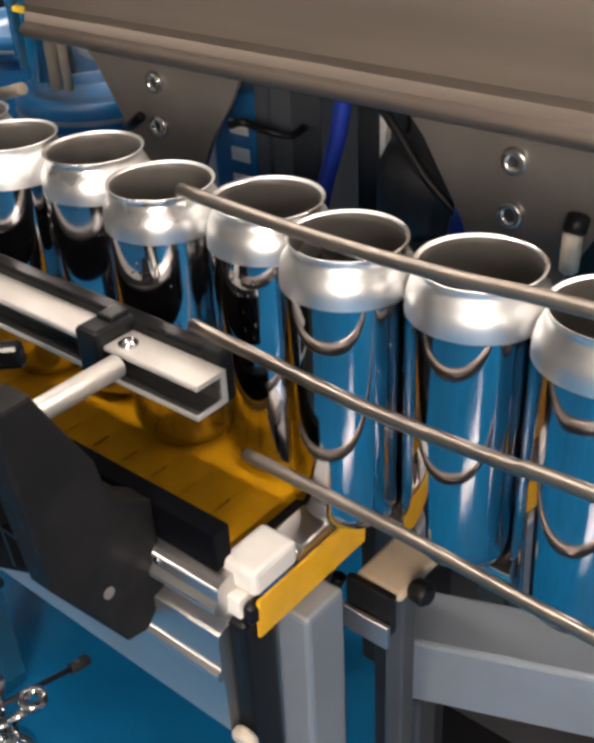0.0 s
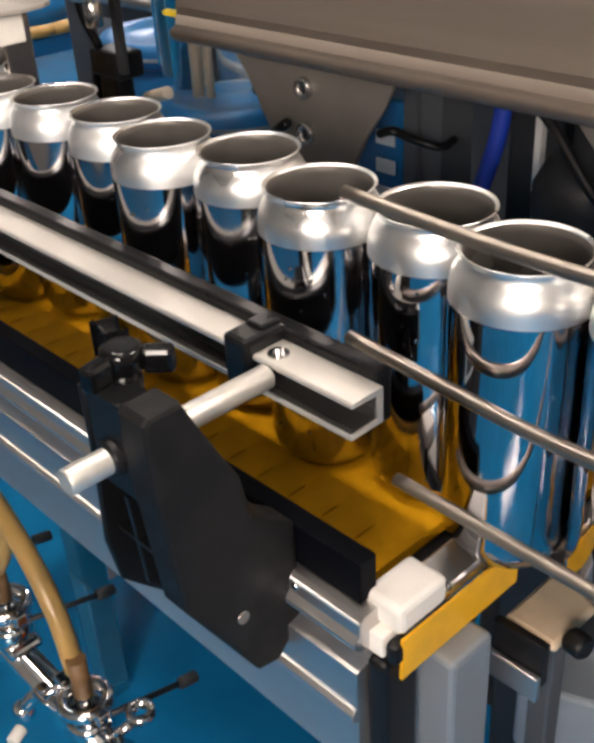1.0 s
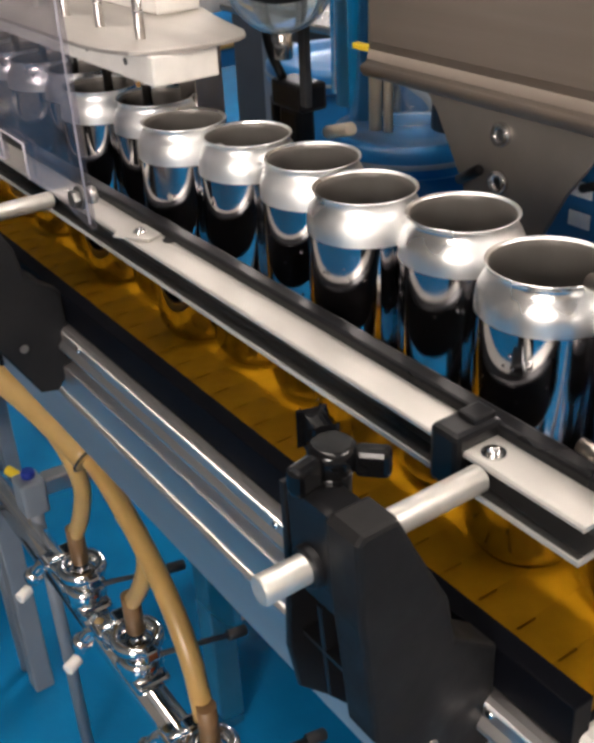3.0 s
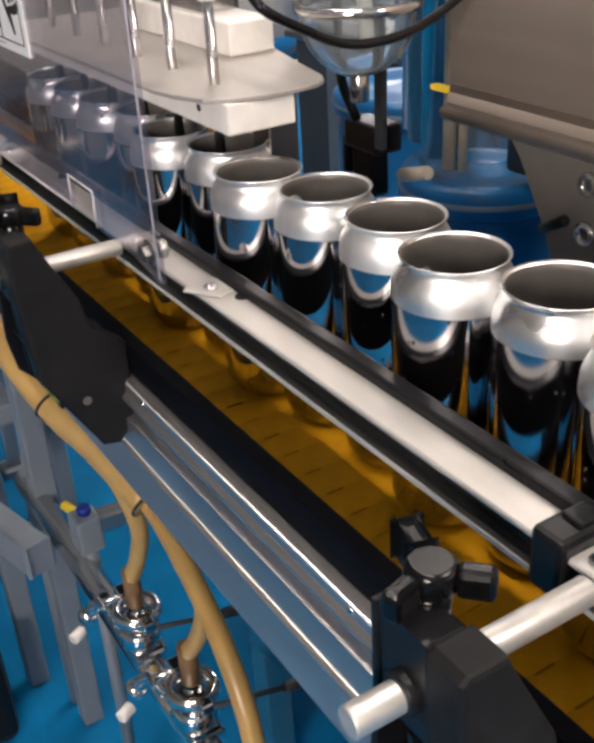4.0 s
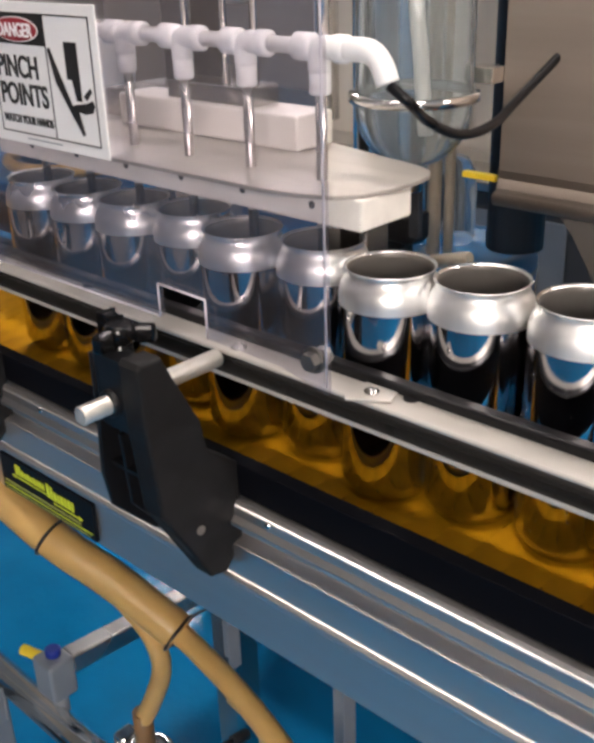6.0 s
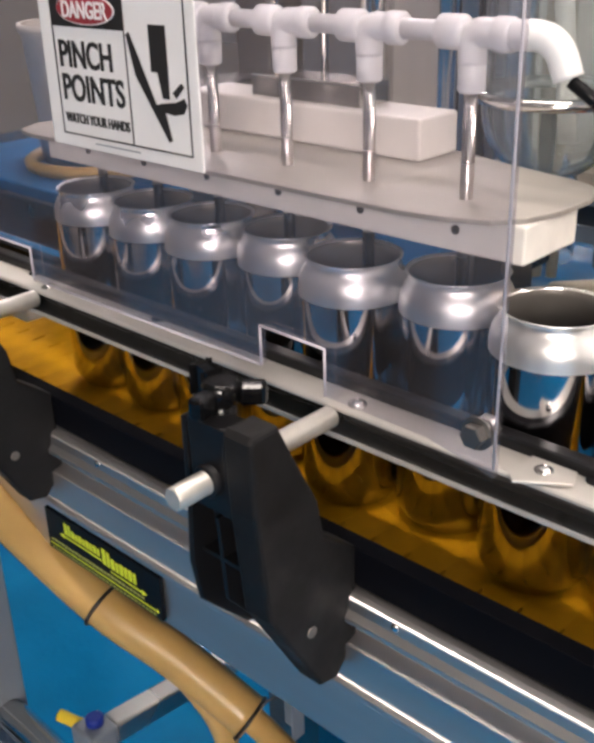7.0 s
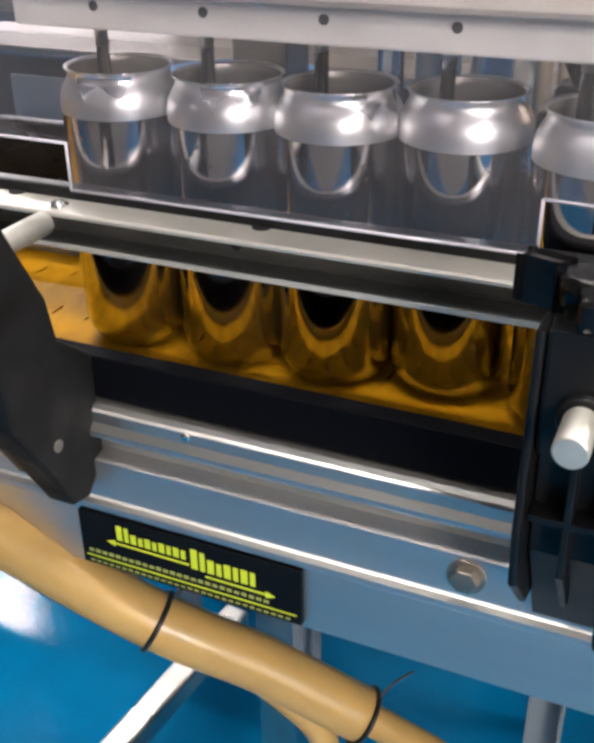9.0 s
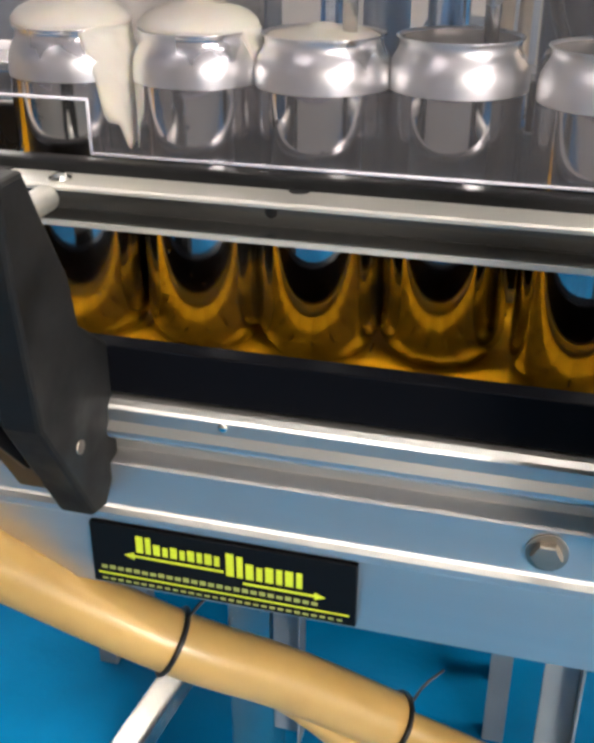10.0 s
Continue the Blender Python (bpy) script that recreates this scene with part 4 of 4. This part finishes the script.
def gusset(x0, x1):
    t = thing("gusset_plate", "matt steel gusset plate with two bolts under the hood", "bracket", "gusset plates")
    part("plate", prism(B(), [(x0, HZ - 0.002), (x1, HZ - 0.002), (x1 - 0.001, 1.022), (x1 - 0.009, 1.006), (x1 - 0.03, 0.977), (x1 - 0.07, 0.9), (x1 - 0.07, 0.6), (x0 + 0.09, 0.6), (x0 + 0.076, 0.9), (x0 + 0.053, 0.958), (x0 + 0.02, 1.012)], 0.221, 0.226, "y", 0.0008), M_GUSSET, t)
    for z in (1.009, 0.971):
        b = B()
        lathe(b, [(0.0045, 0), (0.0045, 0.004), (0.0085, 0.0045), (0.0095, 0.003), (0.0095, 0)], 22)
        bmesh.ops.transform(b, matrix=Matrix.Translation(((x0 + x1) / 2 - 0.001, 0.2208, z)) @ Matrix.Rotation(math.pi / 2, 4, "X"), verts=b.verts)
        part("bolt", b, M_STEEL, t)
        part("bore", cyl(B(), ((x0 + x1) / 2 - 0.001, 0.2209, z), ((x0 + x1) / 2 - 0.001, 0.2195, z), 0.0045, 14), M_DARK, t)


gusset(-0.338, -0.148)
gusset(0.004, 0.19)
frame_ = thing("machine_frame", "grey extruded machine column with dark equipment behind", "machine frame")
for x in (-0.205, 0.28):
    b = B()
    prism(b, [(x, 0.3), (x + 0.015, 0.3), (x + 0.015, 0.306), (x + 0.027, 0.306), (x + 0.027, 0.3), (x + 0.042, 0.3), (x + 0.042, 0.342), (x, 0.342)], 0.0, 1.05, "z")
    part("column", b, M_COL, frame_)
part("base_beam", box(B(), -0.36, 0.6, 0.3435, 0.38, 0.55, 0.62, 0.003), M_GREYST, frame_)
dark = thing("control_box", "dark control cabinet with a pale status strip", "cabinet")
part("body", box(B(), -0.16, 0.85, 0.39, 0.6, 0.2, 1.045, 0.006), M_DARK, dark)
part("plinth", box(B(), -0.14, 0.83, 0.4, 0.59, 0.0, 0.1995, 0.004), M_BLACK, dark)
part("panel", box(B(), -0.1, 0.03, 0.384, 0.3895, 0.86, 1.0, 0.003), M_BLACK, dark)
part("strip", box(B(), -0.125, -0.118, 0.38, 0.3895, 0.9, 1.03, 0.001), M_WHITEPL, dark)
pump = thing("small_pump", "black air pump with blue pipes under the hood", "pump")
b = B()
lathe(b, [(0.001, 0), (0.035, 0), (0.04, 0.01), (0.04, 0.05), (0.03, 0.07), (0.012, 0.075), (0.012, 0.1), (0.001, 0.1)], 24, (-0.03, 0.31, 0.9))
part("body", b, M_DARK, pump)
part("stand", box(B(), -0.06, 0.0, 0.28, 0.34, 0.0, 0.9, 0.003), M_DARK, pump)


def cable(pts, r, material, label, category="cable"):
    return single("cable" if category == "cable" else "hose", sweep(B(), smooth_path(pts, 7), r, 10), material, label, category)


cable([(-0.07, 0.26, 1.05), (-0.075, 0.255, 0.99), (-0.09, 0.25, 0.93), (-0.1, 0.25, 0.85)], 0.007, M_DKBLUE, "thick dark blue air line under the hood")
cable([(0.045, 0.25, 0.86), (0.05, 0.245, 0.93), (0.06, 0.24, 0.97)], 0.016, M_DKBLUE, "wide dark blue hose under the hood")
cable([(-0.179, 0.24, 0.978), (-0.164, 0.24, 0.983), (-0.157, 0.255, 0.974), (-0.14, 0.27, 0.967), (-0.137, 0.285, 0.97)], 0.0036, M_BLACK, "black cable slung between machine parts")
cable([(-0.06, 0.24, 1.04), (-0.02, 0.235, 1.02), (0.02, 0.23, 0.98), (0.05, 0.235, 0.95)], 0.004, M_BLACK, "black cable hanging below the hood")


stack = thing("blue_crate", "stacked blue plastic crate with pale slots under the hood", "crate")
part("shell", box(B(), -0.262, -0.208, 0.3, 0.4, 0.0, 0.985, 0.004), M_BLUEPL, stack)
for z in (0.892, 0.918, 0.944):
    part("slot", box(B(), -0.236, -0.214, 0.2975, 0.2995, z, z + 0.013, 0.0005), M_WHITEFIT, stack, "pale slot")
peg = single("cable_peg", cyl(B(), (-0.286, 0.218, 0.963), (-0.257, 0.212, 0.98), 0.0045, 12, 0.001), M_BLACK, "short black plastic peg on the gusset plate", "peg")
gland = thing("cream_plug", "cream plug with a black collar below the gusset plate", "plug")
part("body", cyl(B(), (0.145, 0.212, 0.945), (0.145, 0.212, 0.974), 0.0065, 16, 0.002), M_CREAM, gland)
part("collar", cyl(B(), (0.145, 0.212, 0.972), (0.145, 0.2195, 0.984), 0.008, 16, 0.002), M_BLACK, gland)


def blue_drum(x, y, r, base, top):
    t = thing("blue_drum", "blue plastic drum with a ribbed lid and a pale band", "drum", "blue drums", at=(x, y, base))
    top -= base
    b = B()
    lathe(b, [(r * 0.93, 0.0), (r * 0.97, 0.03), (r, top * 0.45), (r * 1.02, top * 0.46), (r, top * 0.47), (r, top - 0.06), (r * 0.96, top - 0.036)], 44, cap0=True)
    part("body", b, M_BLUEPL, t)
    b = B()
    lathe(b, [(r * 0.99, top - 0.035), (r * 1.06, top - 0.03), (r * 1.06, top - 0.008), (r, top), (r * 0.8, top), (r * 0.77, top - 0.008), (r * 0.3, top - 0.006), (0.001, top - 0.005)], 44, cap0=True)
    part("lid", b, M_BLUEPL, t)
    part("lid_band", lathe(B(), [(r * 1.062, top - 0.022), (r * 1.075, top - 0.019), (r * 1.062, top - 0.016)], 44), M_GREYST, t, "pale lid band")


blue_drum(-0.95, 0.62, 0.12, 0.5, 0.9)
blue_drum(-0.553, 0.4, 0.088, 0.5, 0.915)
shelf = thing("drum_shelf", "grey steel shelf that carries the blue drums", "shelf")
part("top", box(B(), -1.09, -0.45, 0.3, 0.745, 0.48, 0.4998, 0.002), M_GREYST, shelf)
for x in (-1.07, -0.47):
    for y in (0.6, 0.725):
        part("leg", box(B(), x - 0.015, x + 0.015, y - 0.015, y + 0.015, 0.0, 0.4798, 0.002), M_GREYST, shelf)
jar = thing("clear_jar", "clear plastic jar upside down on a blue drum", "jar")
b = B()
lathe(b, [(0.032, 0.0), (0.035, 0.006), (0.035, 0.06), (0.032, 0.08), (0.025, 0.092), (0.001, 0.094)], 32, (-0.575, 0.415, 0.916))
part("shell", b, M_GLASS, jar)
vessel = thing("clear_column", "clear round-bottomed plastic vessel with a white pipe inside", "vessel")
VX, VY, VZ, VR = -0.418, 0.14, 1.072, 0.045
bowl = [(VR * math.cos(u), VR + VR * math.sin(u)) for u in np.linspace(-1.45, 0, 10)]
inner = [(max(r - 0.002, 0.001), z + 0.002) for r, z in bowl]
b = B()
lathe(b, bowl + [(VR, 0.4), (VR - 0.002, 0.4)] + inner[::-1], 40, (VX, VY, VZ))
part("tube", b, M_GLASS, vessel)
b = B()
lathe(b, [(VR, 0.0), (VR + 0.005, 0.001), (VR + 0.005, 0.007), (VR, 0.008)], 40, (VX, VY, VZ + 0.05))
part("clamp_band", b, M_CHROME, vessel, "bright clamp band")
part("inner_pipe", sweep(B(), smooth_path([(VX + 0.012, VY, VZ + 0.025), (VX + 0.006, VY, VZ + 0.08), (VX, VY, VZ + 0.15), (VX, VY, VZ + 0.39)], 6), 0.006, 12), M_WHITEPL, vessel)
part("holder", box(B(), VX + 0.02, -0.3745, VY + 0.04, VY + 0.062, VZ + 0.06, VZ + 0.072, 0.001), M_STEEL, vessel)
part("outlet", cyl(B(), (VX, VY, VZ - 0.02), (VX, VY, VZ + 0.003), 0.008, 16, 0.001), M_STEEL, vessel, "steel outlet stub")
# low cabinet between the filler and the hood
rear = thing("rear_cabinet", "dark low machine cabinet with steel pipes behind the filler", "cabinet")
part("body", box(B(), -1.55, -0.42, 0.78, 0.93, 0.06, 0.87, 0.006), M_COL, rear)
part("plinth", box(B(), -1.53, -0.44, 0.8, 0.92, 0.0, 0.0595, 0.003), M_BLACK, rear)
part("top", box(B(), -1.57, -0.4, 0.765, 0.945, 0.8705, 0.885, 0.003), M_STEEL, rear, "steel worktop")
for x in (-1.3, -1.02, -0.74):
    part("door_panel", box(B(), x - 0.13, x + 0.13, 0.774, 0.7795, 0.1, 0.84, 0.002), M_GREYST, rear)
    part("door_handle", cyl(B(), (x + 0.09, 0.762, 0.6), (x + 0.09, 0.762, 0.76), 0.006, 12, 0.001), M_CHROME, rear)
for x, y, r, m_ in ((-0.575, 0.35, 0.017, M_CHROME), (-0.53, 0.33, 0.007, M_BEIGE), (-0.515, 0.335, 0.005, M_BEIGE), (-0.475, 0.4, 0.03, M_DARK), (-0.63, 0.38, 0.02, M_STEEL), (-0.68, 0.4, 0.012, M_CHROME), (-0.885, 0.84, 0.024, M_CHROME), (-0.99, 0.85, 0.014, M_STEEL), (-1.12, 0.84, 0.02, M_CHROME)):
    single("drop_pipe", cyl(B(), (x, y, 0.93), (x, y, 3.4), r, 20), m_, "upright pipe coming down behind the filler", "pipe", "upright pipes")
clampb = thing("sensor_clamp", "black sensor clamp with a pale plug", "sensor")
b = B()
box(b, -0.495, -0.445, 0.175, 0.205, 0.992, 1.018, 0.004)
box(b, -0.49, -0.458, 0.18, 0.2, 0.95, 0.992, 0.004)
box(b, -0.505, -0.4955, 0.18, 0.19, 0.965, 1.0, 0.003)
part("body", b, M_BLACK, clampb)
part("plug", cyl(B(), (-0.44, 0.2, 0.973), (-0.395, 0.192, 0.987), 0.0062, 14, 0.001), M_CREAM, clampb, "cream plug")
part("hanger", box(B(), -0.447, -0.437, 0.175, 0.182, 1.0, 1.11, 0.001), M_DARK, clampb)
cable([(-0.49, 0.17, 1.3), (-0.492, 0.17, 1.15), (-0.492, 0.172, 1.06), (-0.48, 0.18, 1.018)], 0.0045, M_BLACK, "black sensor cable hanging behind the filler")
tag = thing("drain_valve", "small drain valve with a yellow lever on the hood", "valve")
part("body", box(B(), -0.388, -0.3745, 0.215, 0.23, 1.03, 1.06, 0.002), M_STEEL, tag)
part("lever", box(B(), -0.422, -0.3885, 0.215, 0.223, 1.048, 1.053, 0.001), M_YELTAG, tag)

cab = thing("filler_cabinet", "large brushed stainless filler cabinet with vertical panels", "cabinet")
for x0, x1 in ((-1.25, -1.0), (-0.998, -0.78), (-0.778, -0.56)):
    part("panel", box(B(), x0, x1, 0.95, 0.99, 0.75, 2.2, 0.004), M_PANEL, cab)
part("frame", box(B(), -1.27, -0.54, 0.99, 1.4, 0.0, 2.2, 0.005), M_GREYST, cab)
wallm = thing("background_machine", "tall grey steel machine housing with a door", "machine")
part("housing", box(B(), -4.8, -2.3, 3.1, 3.8, 0.3, 2.9, 0.02), M_STEEL, wallm)
part("door", box(B(), -3.6, -2.5, 3.08, 3.0995, 0.5, 2.5, 0.01), M_GUSSET, wallm)
part("plinth", box(B(), -4.75, -2.35, 3.15, 3.75, 0.0, 0.2995, 0.01), M_DARK, wallm)
bucket = thing("white_bucket", "white plastic bucket with a blue band and tan hose", "bucket")
b = B()
lathe(b, [(0.13, 0.0), (0.15, 0.28), (0.157, 0.285), (0.157, 0.3), (0.148, 0.3)], 40, (-1.9, 0.85, 0.75), cap0=True)
part("pail", b, M_WHITEPL, bucket)
part("band", lathe(B(), [(0.134, 0.02), (0.137, 0.02), (0.142, 0.08), (0.139, 0.08)], 40, (-1.9, 0.85, 0.75)), M_BLUEPL, bucket)
b = B()
sweep(b, [Vector((-1.9 + 0.165 * math.cos(u), 0.85 + 0.165 * math.sin(u), 0.765)) for u in np.linspace(0, 2 * math.pi, 41)], 0.014, 10)
part("hose_coil", b, M_HOSE, bucket)
bench = thing("blue_bench", "blue painted work bench", "bench")
part("top", box(B(), -2.3, -1.74, 0.62, 1.06, 0.71, 0.75, 0.005), M_BLUEPL, bench)
for x in (-2.26, -1.78):
    for y in (0.66, 1.02):
        part("leg", box(B(), x - 0.025, x + 0.025, y - 0.025, y + 0.025, 0, 0.7095, 0.003), M_GREYST, bench)

# ---- low things by the discharge end ----
low = thing("lower_frame", "grey square steel beam of the machine's lower frame", "frame")
b = B()
box(b, 0.0, 0.62, -0.03, 0.03, -0.03, 0.04, 0.004, 2, pose(0.06, 0.14, 0.6, 0, 0, 22))
part("beam", b, M_GREYST, low)
part("post", box(B(), 0.28, 0.33, 0.2, 0.25, 0.0, 0.6, 0.004), M_GREYST, low)
part("post", box(B(), 0.07, 0.1, 0.12, 0.15, 0.0, 0.569, 0.004), M_COL, low)
cable([(-0.1, 0.1, 0.3), (0.05, 0.12, 0.42), (0.2, 0.14, 0.43), (0.5, 0.16, 0.42)], 0.009, M_WHITEPL, "white plastic pipe near the floor", "pipe")
cable([(0.02, 0.12, 0.67), (0.005, 0.11, 0.62), (0.01, 0.1, 0.56), (0.02, 0.1, 0.54)], 0.006, M_BLACK, "black cable loop on the frame beam")
single("orange_crate", box(B(), 0.02, 0.2, 0.05, 0.3, 0.0, 0.12, 0.01), M_ORANGE, "bright orange plastic crate on the floor", "crate")


# how far the row of cans has shuffled along the belt
SHUFFLE = [(0, 0), (7.9, 0), (8.25, 0.007), (8.5, 0.0155), (9.0, 0.0215), (9.3, 0.0225), (9.75, 0.023), (9.87, 0.014), (10, 0)]


def shift(t):
    for (t0, d0), (t1, d1) in zip(SHUFFLE, SHUFFLE[1:]):
        if t <= t1:
            return d0 + (d1 - d0) * (t - t0) / (t1 - t0)
    return 0.0


def motions():
    for can, x, y, turn in can_row:
        walk(can, [(t, pose(x + d, y, BZ + 0.0008, 0, 0, turn)) for t, d in SHUFFLE])
    for ob, i, t0, t1, top in ((foams[0], 0, 9.05, 9.35, 1.0505), (foams[1], 1, 9.3, 9.65, 1.0505), (foams[2], 2, 9.6, 9.95, 1.0495)):
        x, y = CANS[i]
        levels = [(0, 0.93), (7.9, 0.93), (8.25, 0.93), (8.4, 0.93), (8.5, 0.94), (t0, 1.03), (t1, top), (9.75, top), (9.87, top), (10, top)]
        walk(ob, [(t, pose(x + shift(t), y, z)) for t, z in sorted(levels)])
    # the runs slide out of the foam inside the can and down its outside
    x, y = CANS[0]
    dx, dy = 0.0115 * math.cos(-0.35), 0.0115 * math.sin(-0.35)
    for ob, (x, y), dx, dy in ((run_foam, CANS[0], dx, dy), (drip, CANS[1], 0.01, 0.0)):
        rows = [(t, pose(x - dx + shift(t), y - dy, 0.99)) for t in (0, 7.9, 8.25, 8.5, 9.0, 9.3, 9.75)]
        walk(ob, rows + [(9.87, pose(x - dx + shift(9.87), y - dy, 1.04)), (9.95, pose(x + shift(9.95), y, 1.052)), (10, pose(x, y, 1.0505))])


motions()
